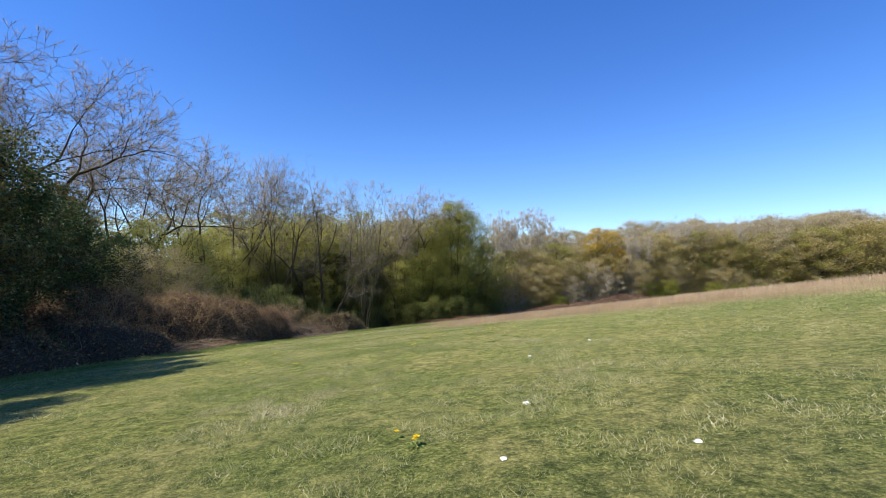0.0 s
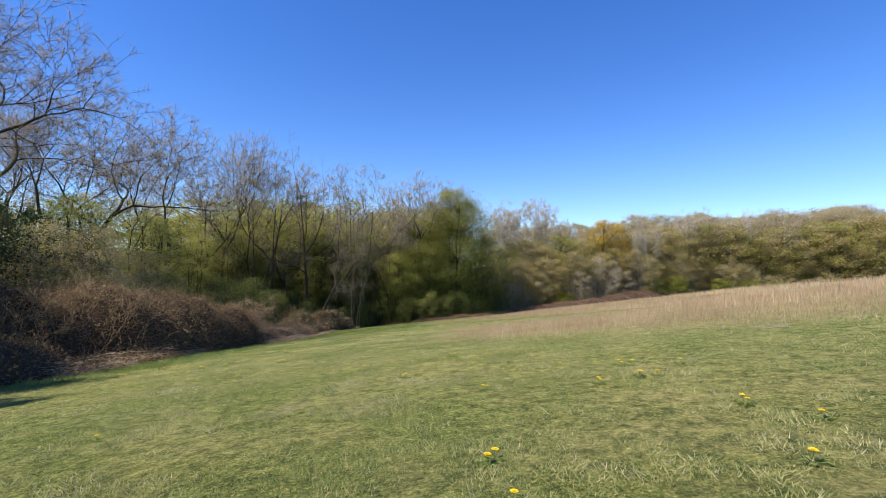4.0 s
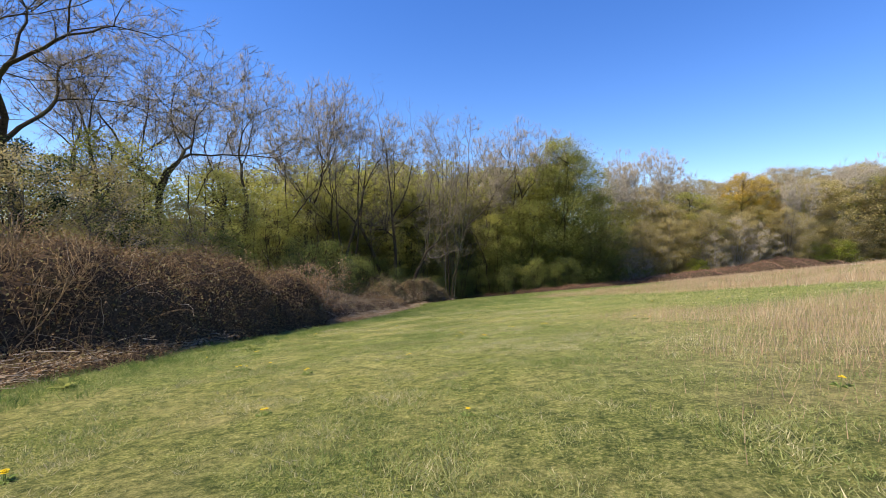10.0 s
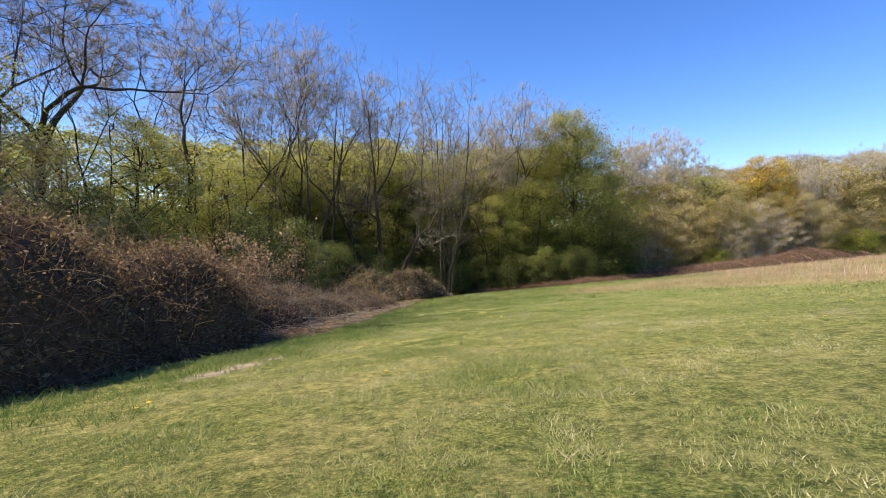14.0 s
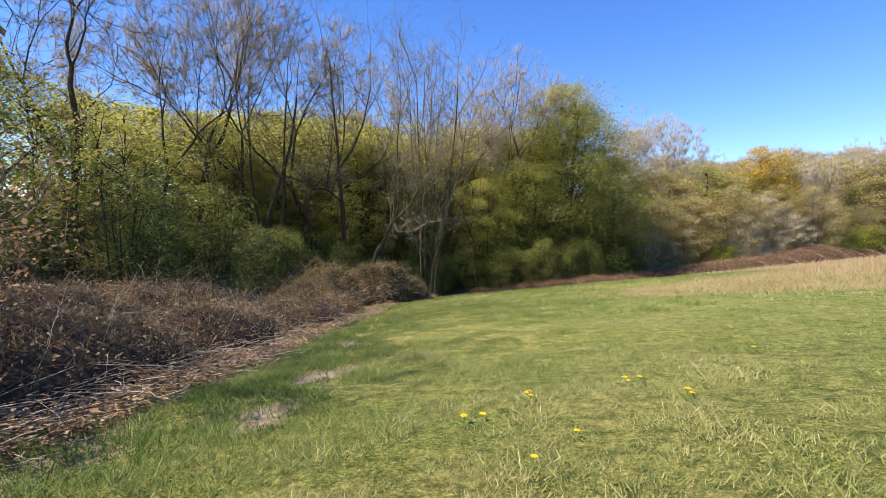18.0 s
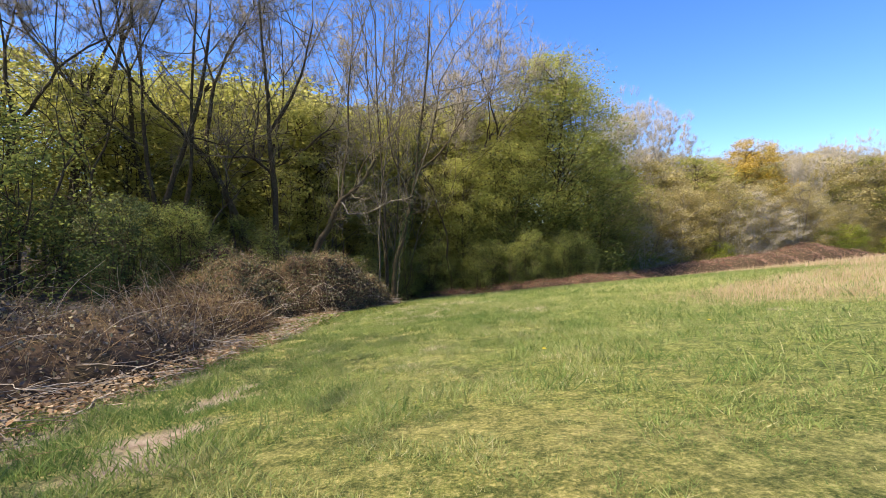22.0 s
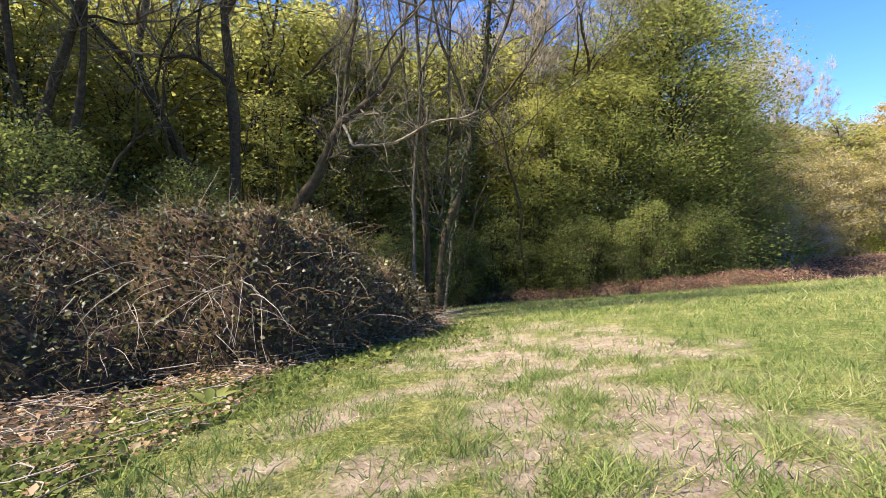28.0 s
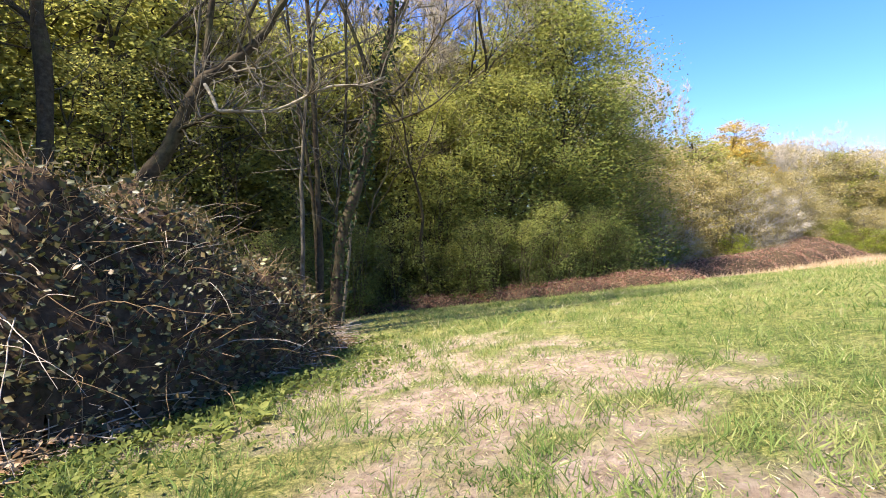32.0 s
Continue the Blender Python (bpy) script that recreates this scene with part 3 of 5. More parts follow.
def leafy_tree(name, seed, height, radius, leaf_mat, leaves=4500, size=0.17, stems=4, splay=0.28, rule=SHRUB_RULE, bark_mat=BARK_DARK, flat=0.6, drop=0.35, twigs=600):
    root = empty(name, 0, 0, 0)
    limbs, gen = skeleton(seed, height * 0.95, radius, rule, stems, 0.08, splay)
    g = Geo()
    for lv, sides in ((0, 5), (1, 3)):
        for pts, rad in limbs[lv]:
            g.tube(pts, rad, sides, 0.5, False)
    part("trunk", g, bark_mat, root, smooth=True)
    g = Geo()
    for i in range(len(limbs[2][0][0]) - 1):
        g.spikes(np.array([q[0][i] for q in limbs[2]]), np.array([q[0][i + 1] for q in limbs[2]]), 0.016 - 0.003 * i)
    a, b = twigs_of(g, limbs[2], gen, twigs, 0.7, 0.010, 0.8, 0.1)
    tagged(part("twiggery", g, bark_mat, root), kind="stuff")
    k = gen.integers(0, len(b), leaves)
    c = a[k] + (b[k] - a[k]) * gen.random((leaves, 1)) * 1.1 + gen.normal(size=(leaves, 3)) * [drop, drop, drop * 0.45]
    c[:, 2] = np.abs(c[:, 2] - 0.1) + 0.1
    # tone climbs with height: lit top and shaded foot are put into leaf colour
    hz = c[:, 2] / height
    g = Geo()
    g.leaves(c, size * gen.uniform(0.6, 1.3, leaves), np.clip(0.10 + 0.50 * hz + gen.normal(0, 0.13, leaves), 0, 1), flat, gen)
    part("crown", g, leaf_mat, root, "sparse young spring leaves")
    return root


def place(proto, x, y, scale=1.0, turn=None, sink=0.0, squash=1.0):
    ob = copy_thing(proto, pose(x, y, ground_z(x, y) - sink, 0, 0, rng.uniform(0, 360) if turn is None else turn))
    ob.scale = (scale, scale, scale * squash)
    return ob


def drop_proto(root):
    for o in (*root.children_recursive, root):
        bpy.data.objects.remove(o)

def fork(out, gen, p, d, length, r, level, depth, split, up, wob):
    """A limb that bends upwards and forks at its end, with a side shoot or two on the way."""
    seg = max(2, 7 - level)
    pts = [p]
    for _ in range(seg):
        d = unit(d + gen.normal(size=3) * wob + np.array([0, 0, up]))
        p = p + d * length / seg
        pts.append(p)
    pts = np.array(pts)
    out[level].append((pts, np.linspace(r, r * 0.66, seg + 1)))
    if level == depth:
        return
    kids = 3 if level in (0, 2) and gen.random() < 0.6 else 2
    az = gen.uniform(0, 6.28)
    side = unit(np.cross(d, gen.normal(size=3)))
    other = np.cross(d, side)
    for i in range(kids):
        ang = math.radians(split * gen.uniform(0.6, 1.35) * (0.6 if i == 0 else 1.1))
        q = az + 6.28 * i / kids + gen.uniform(-0.4, 0.4)
        nd = d * math.cos(ang) + (side * math.cos(q) + other * math.sin(q)) * math.sin(ang)
        fork(out, gen, p, unit(nd), length * gen.uniform(0.62, 0.86) * (1 if level else 0.68), r * 0.66 * (0.9 if i == 0 else gen.uniform(0.55, 0.8)), level + 1, depth, split, up, wob)
    if 1 < level < depth - 1:
        for _ in range(2):
            i = gen.integers(1, seg)
            nd = unit(unit(pts[i] - pts[i - 1]) + gen.normal(size=3) * 0.75)
            fork(out, gen, pts[i], nd, length * gen.uniform(0.4, 0.65), r * 0.32, min(level + 2, depth), depth, split, up, wob)


def ash_tree(name, seed, height, radius, trunk=0.30, split=38, up=0.06, wob=0.11, depth=7, twigs=8000, twig_len=0.65, twig_r=0.0085, bark_mat=BARK_DARK, twig_mat=TWIG, lean=0.08, narrow=0.9):
    """A leafless tree: sinuous forking limbs, then a broom of fine upswept twigs. Stems that start at the foot with a small trunk share."""
    gen = np.random.default_rng(seed)
    out = [[] for _ in range(depth + 1)]
    fork(out, gen, np.array([0, 0, -0.3]), unit(np.array([gen.normal() * lean, gen.normal() * lean, 1.0])), height * trunk, radius, 0, depth, split, up, wob)
    k = height * 0.96 / max(q[:, 2].max() for lv in out for q, _ in lv)
    w = k * narrow
    out = [[(q * [w, w, k], r) for q, r in lv] for lv in out]
    root = empty(name, 0, 0, 0)
    g = Geo()
    for lv in range(0, 3):
        for pts, rad in out[lv]:
            g.tube(pts, rad, 8 if lv == 0 else 6, 0.5, False)
    part("trunk", g, bark_mat, root, smooth=True)
    g = Geo()
    for lv in range(3, depth + 1):
        for pts, rad in out[lv]:
            g.tube(pts, np.maximum(rad, 0.009), 4 if lv < 5 else 3, 0.5, False)
    tagged(part("branchwork", g, bark_mat, root, smooth=True), kind="stuff")
    g = Geo()
    twigs_of(g, out[-1], gen, twigs, twig_len, twig_r, 0.7, 0.3)
    part("crown", g, twig_mat, root, "fine leafless upswept twigs")
    return root


def clump_tree(name, seed, height, reach, leaf_mat, leaves, size, lumps=36, base=0.12, widest=0.4, stems=1, bark_mat=BARK_DARK, twig_mat=None, twigs=14, spread=0.30, thick=0.28, flat=0.6, twig_r=0.011, droop=0.12, crown="sparse young spring leaves", twig_up=0.15, limb=0.8):
    """A leafy tree: stems, limbs out to many uneven sprays, each spray with its twigs and leaves."""
    gen = np.random.default_rng(seed)
    root = empty(name, 0, 0, 0)
    lines, g = [], Geo()
    for k in range(stems):
        az = 6.28 * (k + gen.random() * 0.5) / stems
        out = np.array([math.cos(az), math.sin(az)]) * (reach * 0.33 if stems > 1 else 0)
        z = np.linspace(-0.04, 0.9 if k == 0 else gen.uniform(0.6, 0.85), 9)
        xy = out[None] * np.clip(z, 0.02, 1)[:, None] ** 0.7 + np.cumsum(gen.normal(0, 0.012 * height, (9, 2)), axis=0) * 0.6
        line = np.column_stack([xy, z * height])
        lines.append(line)
        g.tube(line, height * 0.0115 * np.linspace(1, 0.2, 9) * (1 if stems == 1 else 0.75), 6, 0.5, False)
    part("trunk", g, bark_mat, root, smooth=True)
    limbs, tw, crown_geo = Geo(), Geo(), Geo()
    each = leaves // lumps
    for i in range(lumps):
        h = base + (1 - base) * (i + gen.random()) / lumps
        v = (h - widest) / ((1 - widest) if h > widest else (widest - base + 0.3))
        prof = math.sqrt(max(0.02, 1 - v * v))
        az = i * 2.4 + gen.uniform(-0.5, 0.5)
        rr = reach * prof * gen.uniform(0.06, 1.0) ** 0.6
        line = lines[i % stems]
        c = np.array([math.cos(az) * rr, math.sin(az) * rr, h * height])
        low = max(height * 0.08, c[2] - rr * gen.uniform(0.5, 1.0))
        a = np.array([np.interp(low, line[:, 2], line[:, 0]), np.interp(low, line[:, 2], line[:, 1]), min(low, line[-1, 2])])
        m = a + (c - a) * 0.5 + [0, 0, 0.06 * rr] + gen.normal(size=3) * 0.05 * reach
        limbs.tube([a, (a + m) / 2 + gen.normal(size=3) * 0.03 * reach, m, (m + c) / 2 + gen.normal(size=3) * 0.03 * reach, c], np.linspace(1, 0.3, 5) * 0.0048 * height * limb, 4, 0.5, False)
        sz = reach * spread * gen.uniform(0.65, 1.35) * (0.7 + 0.3 * prof)
        away = np.array([math.cos(az), math.sin(az), 0.0])
        e = gen.normal(size=(twigs, 3)) * [sz * 0.6, sz * 0.6, sz * thick] + away * sz * 0.3 + [0, 0, sz * twig_up]
        st = c + (a - c) * 0.12 * gen.random((twigs, 1)) + e * gen.uniform(0, 0.45, (twigs, 1))
        tw.spikes(st, c + e * 1.25, twig_r, gen.random(twigs))
        n = int(each * (0.5 + 1.0 * gen.random()))
        q = np.clip(gen.normal(size=(n, 3)), -1.7, 1.7) * [sz * 0.55, sz * 0.55, sz * thick]
        q[:, 2] -= droop * np.hypot(q[:, 0], q[:, 1])
        # higher sprays get paler leaves, with the light from above painted in
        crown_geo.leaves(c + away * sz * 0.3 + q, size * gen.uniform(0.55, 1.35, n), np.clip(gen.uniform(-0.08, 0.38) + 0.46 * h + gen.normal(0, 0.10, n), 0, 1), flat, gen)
    part("limb_spread", limbs, bark_mat, root, smooth=True)
    tagged(part("twiggery", tw, twig_mat or bark_mat, root), kind="stuff")
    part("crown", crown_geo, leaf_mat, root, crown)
    return root


def place_to(proto, full, x, y, top, wide=1.0, turn=None):
    """A copy that stands on the ground at x, y and reaches up to the level top."""
    z = ground_z(x, y)
    k = (top - z) / full
    ob = copy_thing(proto, pose(x, y, z, 0, 0, rng.uniform(0, 360) if turn is None else turn))
    ob.scale = (k * wide, k * wide, k)
    return ob


# ---- tree kinds ----
ASH = [ash_tree("ash_tree", 601, 24, 0.26, 0.34), ash_tree("ash_tree", 602, 24, 0.23, 0.40, 34, 0.07), ash_tree("ash_tree", 607, 24, 0.25, 0.36, 37), ash_tree("ash_tree", 611, 24, 0.22, 0.30, 35, 0.08), ash_tree("ash_tree", 615, 24, 0.28, 0.22, 42, 0.04, 0.15, narrow=1.1)]
POLE = [ash_tree("pole_tree", sd, 15, 0.085, 0.52, 30, 0.05, 0.13, 4, 130, 0.6, 0.009, BARK_DARK, TWIG, 0.16, 0.9) for sd in (621, 622, 623)]
BIRCH = ash_tree("birch_tree", 631, 25, 0.2, 0.36, 28, 0.09, 0.08, 7, 8000, 0.8, 0.015, BARK_PALE, TWIG_PALE, 0.03, 0.75)
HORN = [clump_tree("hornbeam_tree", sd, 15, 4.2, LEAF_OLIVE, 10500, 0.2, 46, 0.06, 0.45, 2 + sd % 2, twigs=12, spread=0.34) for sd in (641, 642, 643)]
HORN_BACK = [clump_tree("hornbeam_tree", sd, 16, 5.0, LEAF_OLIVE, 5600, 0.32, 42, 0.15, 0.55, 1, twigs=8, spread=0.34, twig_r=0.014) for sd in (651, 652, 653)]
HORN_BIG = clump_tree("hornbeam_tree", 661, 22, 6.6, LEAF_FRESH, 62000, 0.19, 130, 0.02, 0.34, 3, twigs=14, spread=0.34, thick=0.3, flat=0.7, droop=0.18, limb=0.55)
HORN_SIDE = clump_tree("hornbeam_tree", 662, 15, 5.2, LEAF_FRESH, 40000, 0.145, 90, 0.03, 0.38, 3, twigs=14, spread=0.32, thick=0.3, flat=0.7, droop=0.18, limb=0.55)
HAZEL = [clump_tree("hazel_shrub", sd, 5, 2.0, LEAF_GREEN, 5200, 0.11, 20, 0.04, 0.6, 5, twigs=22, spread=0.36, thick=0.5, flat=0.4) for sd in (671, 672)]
OLIVE_FAR = [clump_tree("oak_tree", sd, 16, 5.6, LEAF_BUFF, 9000, 0.26, 46, 0.08, 0.5, 1, TWIG, TWIG, 16, 0.3, 0.3, 0.4, 0.014, 0.0) for sd in (681, 682)]
BROWN_FAR = [clump_tree("oak_tree", sd, 18, 6.0, LEAF_BUFF, 4200, 0.22, 56, 0.12, 0.55, 1, TWIG, TWIG, 60, 0.27, 0.32, 0.4, 0.015, 0.0, "leafless brown twigs in bud", 0.5) for sd in (691, 692)]
WILLOW = [clump_tree("willow_tree", sd, 11, 4.6, LEAF_BUFF, 9000, 0.16, 44, 0.04, 0.4, 3, BARK_GREY, TWIG_PALE, 26, 0.28, 0.3, 0.3, 0.012, 0.1) for sd in (701, 702)]
OCHRE = clump_tree("oak_tree", 711, 16, 5.0, LEAF_OCHRE, 9000, 0.26, 44, 0.2, 0.55, 1, twigs=14)
THORN = clump_tree("hawthorn_shrub", 721, 5, 2.6, LEAF_LIME, 6000, 0.15, 26, 0.04, 0.4, 4, twigs=10, spread=0.34)
PALE_SHRUB = clump_tree("blackthorn_shrub", 731, 8, 3.8, LEAF_BUFF, 1500, 0.14, 44, 0.05, 0.45, 6, BARK_PALE, TWIG_PALE, 60, 0.28, 0.3, 0.3, 0.011, 0.1, "bare pale twigs with few buds", 0.3)
HOLLY = [clump_tree("holly_shrub", sd, 7, 2.4, LEAF_DARK, 8600, 0.115, 26, 0.03, 0.5, 4, flat=0.3, thick=0.5, twigs=22) for sd in (741, 742)]
HOLLY_TALL = clump_tree("holly_tree", 743, 12, 2.6, LEAF_IVY, 20000, 0.16, 56, 0.03, 0.4, 2, flat=0.3, thick=0.45, twigs=20)

ASH_LABEL = "tall leafless ash tree with fine upswept grey twigs"
HORN_LABEL = "hornbeam in thin yellow-green spring leaf"


def stand(kind, label, category, group, spots):
    for proto, x, y, scale, *rest in spots:
        tagged(place(proto, x, y, scale, *rest), label, category, group)


def reach_up(label, category, group, full, spots):
    for proto, x, y, top, *rest in spots:
        tagged(place_to(proto, full, x, y, top, *rest), label, category, group)


# tall bare trees along the wood's edge
reach_up(ASH_LABEL, "tree", "tall bare ash trees", 24, [
    (ASH[0], -30.2, 59.0, 20.5, 1.1, 20), (ASH[2], -28.0, 67.3, 20.5, 1.0, 80), (ASH[1], -24.0, 68.5, 17.0, 0.9, 140), (ASH[3], -19.7, 72.5, 20.2, 1.0, 200),
    (ASH[1], -13.6, 82.5, 20.0, 1.05, 300), (ASH[3], -9.7, 81.3, 16.0, 0.8, 30), (ASH[2], -6.0, 87.0, 19.4, 1.0, 10), (ASH[0], -20.8, 76.0, 18.0, 0.9, 250),
    (ASH[4], -28.6, 46.0, 16.5, 1.25, 140), (ASH[0], -37.0, 55.0, 17.0, 1.1, 70), (ASH[1], -32.5, 61.6, 18.0, 1.0, 120), (ASH[3], -30.6, 65.0, 17.0, 0.9, 330),
    (ASH[4], -29.6, 38.2, 20.0, 1.3, 35), (ASH[2], -29.8, 33.5, 20.5, 1.2, 260), (ASH[4], -32.0, 28.0, 20.5, 1.25, 210), (ASH[0], -26.5, 26.0, 16.5, 1.1, 100), (ASH[1], -16.5, 84.5, 16.0, 0.9, 60),
    (ASH[3], -33.0, 42.0, 17.5, 1.1, 15), (ASH[2], -36.0, 48.0, 17.0, 1.1, 190), (ASH[1], -3.0, 93.0, 18.5, 1.0, 150), (ASH[0], 30.0, 116.0, 14.8, 1.0, 40), (ASH[3], 58.0, 133.0, 18.6, 1.0, 90), (ASH[2], 74.0, 140.0, 20.4, 1.0, 170), (ASH[1], 96.0, 146.0, 22.0, 1.0, 220),
])
for i in range(20):
    f = i / 19
    x, y = np.interp(f, [0, 0.25, 0.5, 0.75, 1], [-27, -26, -20, -12, -3]), np.interp(f, [0, 0.25, 0.5, 0.75, 1], [40, 58, 69, 77, 82])
    x, y = x + rng.uniform(-2.5, 1.5), y + rng.uniform(-1, 3)
    tagged(place(POLE[i % 3], x, y, rng.uniform(0.6, 1.0)), "slender grey leafless pole tree at the wood edge", "tree", "thin pole trees")
reach_up("pale leafless birch tree with a fine twiggy crown", "tree", "birches", 25, [(BIRCH, 20.4, 108, 19.2, 1.0, 0), (BIRCH, 16.0, 106, 16.5, 0.9, 90), (BIRCH, 12.5, 103, 16.0, 0.9, 200), (BIRCH, 47.5, 118, 13.0, 0.8, 40), (BIRCH, 52, 121, 13.8, 0.8, 130), (BIRCH, 66, 136, 19.8, 1.0, 250), (BIRCH, 84, 142, 21.0, 1.0, 310)])

# leafy understorey behind the bare trees, rows deepening into the wood and rising with it
for row, (off, low, protos, n, wide) in enumerate(((3.0, 3.4, HORN, 20, 1.0), (8, 1.6, HORN_BACK, 19, 1.1), (15, 0.9, HORN_BACK, 18, 1.2), (24, 0.5, HORN_BACK, 17, 1.25), (35, 0.2, HORN_BACK, 16, 1.35))):
    for i in range(n):
        f = (i + rng.uniform(0.1, 0.9)) / n
        x, y = np.interp(f, [0, 0.3, 0.55, 0.8, 1], [-30 - off, -31 - off * 0.9, -22 - off * 0.7, -12 - off * 0.45, 2]), np.interp(f, [0, 0.3, 0.55, 0.8, 1], [26, 52, 72 + off * 0.4, 82 + off * 0.7, 88 + off])
        if row > 1 and y < 82 and i % 2:
            continue
        top = -1.2 + 0.175 * math.hypot(x + 4, y - 15) - low + rng.uniform(-1.6, 0.8)
        tagged(place_to(protos[(i + row) % 3], 15 if protos is HORN else 16, x, y, top, wide * rng.uniform(0.95, 1.2)), HORN_LABEL, "tree", "hornbeams of the understorey")
# nearer low hornbeams seen through the gap
stand("near", HORN_LABEL, "tree", "hornbeams of the understorey", [(HORN[0], -18.8, 73.0, 0.55), (HORN[1], -23.5, 71, 0.62), (HORN[2], -15.5, 75.5, 0.6), (HORN[0], -27, 69.5, 0.58), (HORN[1], -12.6, 79.5, 0.6), (HORN[2], -8.5, 82.5, 0.75), (HORN[0], -24.5, 30.5, 0.55), (HORN[1], -23.0, 36.0, 0.55), (HORN[2], -26.0, 41.5, 0.62), (HORN[0], -24.5, 47.0, 0.6), (HORN[1], -27.5, 52.0, 0.65), (HORN[2], -28.5, 24.5, 0.65), (HORN[0], -26.0, 57.5, 0.6)])
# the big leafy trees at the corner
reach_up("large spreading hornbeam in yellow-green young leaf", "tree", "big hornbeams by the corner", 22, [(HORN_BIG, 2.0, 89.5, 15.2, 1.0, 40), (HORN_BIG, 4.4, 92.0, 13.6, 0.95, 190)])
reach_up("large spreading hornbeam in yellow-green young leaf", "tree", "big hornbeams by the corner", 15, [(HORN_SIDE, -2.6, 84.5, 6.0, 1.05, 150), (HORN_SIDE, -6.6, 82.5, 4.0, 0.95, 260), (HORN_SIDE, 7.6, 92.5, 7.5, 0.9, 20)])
# low green shrubs at the wood's edge
for i in range(18):
    x = -10.5 + i * 0.85 + rng.uniform(-0.4, 0.4)
    tagged(place(HAZEL[i % 2], x, edge_y(x) + rng.uniform(1.4, 3.6), rng.uniform(0.5, 0.95)), "low hazel shrub with fresh green leaves", "shrub", "hazels at the wood edge")
for i in range(18):
    y = 37 + i * 1.9
    tagged(place(HAZEL[i % 2], hedge_x(y) - rng.uniform(6, 12), y, rng.uniform(0.6, 1.0)), "low hazel shrub with fresh green leaves", "shrub", "hazels behind the brambles")
stand("hazel", "low hazel shrub with fresh green leaves", "shrub", "hazels behind the brambles", [(HAZEL[0], -16.3, 65.0, 0.72), (HAZEL[1], -18.8, 62.0, 0.75), (HAZEL[0], -14.4, 67.6, 0.6), (HAZEL[1], -20.5, 65.5, 0.85), (HAZEL[0], -12.3, 70.5, 0.55), (HAZEL[1], -13.6, 72.5, 0.6), (HAZEL[0], -10.6, 75.6, 0.7), (HAZEL[0], -12.0, 77.5, 0.85)])
# dark evergreens on the near side
stand("holly", "dark evergreen holly and ivy shrub at the field edge", "shrub", "dark evergreens", [
    (HOLLY[0], -15.4, 14.5, 1.15), (HOLLY[1], -17.4, 18.5, 1.2), (HOLLY[0], -18.5, 15.5, 1.3), (HOLLY[1], -22.0, 21.0, 1.4), (HOLLY[0], -19.0, 26.0, 0.85), (HOLLY[1], -17.5, 22.0, 0.9), (HOLLY[0], -21.5, 31.0, 0.9), (HOLLY[1], -22.5, 36.5, 0.8), (HOLLY[0], -15.6, 9.5, 0.95), (HOLLY[1], -15.5, 5.0, 1.2), (HOLLY[1], -16.5, 12, 1.0), (HOLLY[1], -14.6, 11.0, 1.1), (HOLLY[1], -20, 23.5, 1.0), (HOLLY[0], -23, 27.5, 1.1), (HOLLY[0], -21, 53, 0.55), (HOLLY[1], -18.5, 57.5, 0.5), (HOLLY[0], -20.5, 61, 0.55), (HOLLY[1], -24, 57, 0.6)])
stand("holly", "tall ivy-grown tree in dull olive leaf at the field edge", "tree", "tall ivy-grown trees", [(HOLLY_TALL, -14.6, 7.2, 1.0, 30), (HOLLY_TALL, -14.8, 2.5, 1.05, 150), (HOLLY_TALL, -16.8, 11.0, 0.9, 220), (HOLLY_TALL, -20.5, 17, 0.75, 80), (HOLLY_TALL, -21.5, 24.5, 0.72, 200), (HOLLY_TALL, -24.0, 30.0, 0.75, 280), (HOLLY_TALL, -17.2, 5.5, 1.1, 300), (HOLLY_TALL, -15.2, 12.0, 0.82, 10), (HOLLY_TALL, -14.4, 9.6, 0.85, 70), (HOLLY_TALL, -16.4, 15.8, 0.72, 130)])
# far wood on the right, along the top of the field
FAR_LABEL = "spring woodland tree in thin buff and olive leaf"
for i in range(38):
    x = 12 + i * 3.9 + rng.uniform(-1.2, 1.2)
    e = float(edge_y(x))
    sky_to = float(np.interp(x, [12, 30, 45, 60, 100, 160], [11.5, 13.5, 14.6, 18.0, 20.0, 25.0]))
    tagged(place((WILLOW + OLIVE_FAR)[i % 4], x, e + rng.uniform(6, 10), rng.uniform(0.75, 1.0) * (1.05 if i % 4 < 2 else 0.7)), FAR_LABEL, "tree", "trees of the far wood")
    tagged(place_to(OLIVE_FAR[i % 2] if i % 3 else HORN_BACK[i % 3], 16, x + 2, e + rng.uniform(14, 18), sky_to - rng.uniform(3.5, 6), 1.2), FAR_LABEL, "tree", "trees of the far wood")
    tagged(place_to(BROWN_FAR[i % 2], 18, x, e + rng.uniform(22, 28), sky_to - rng.uniform(0.5, 3.0), 1.15), "large brown-twigged oak not yet in leaf", "tree", "trees of the far wood")
    tagged(place_to((BROWN_FAR + OLIVE_FAR)[i % 4], 18 if i % 4 < 2 else 16, x + 2, e + rng.uniform(34, 42), sky_to + rng.uniform(-0.5, 2.0), 1.25), "large brown-twigged oak not yet in leaf", "tree", "trees of the far wood")
stand("sallow", "twiggy sallow shrub in pale yellow bud", "shrub", "sallows behind the brambles", [(WILLOW[0], -18.2, 28.5, 0.5), (WILLOW[1], -18.5, 32, 0.55), (WILLOW[1], -19.5, 38, 0.5)])
stand("oak", "oak tree in bright ochre spring leaf", "tree", "ochre oaks", [(OCHRE, 38, 117, 1.02), (OCHRE, 43, 120, 0.95)])
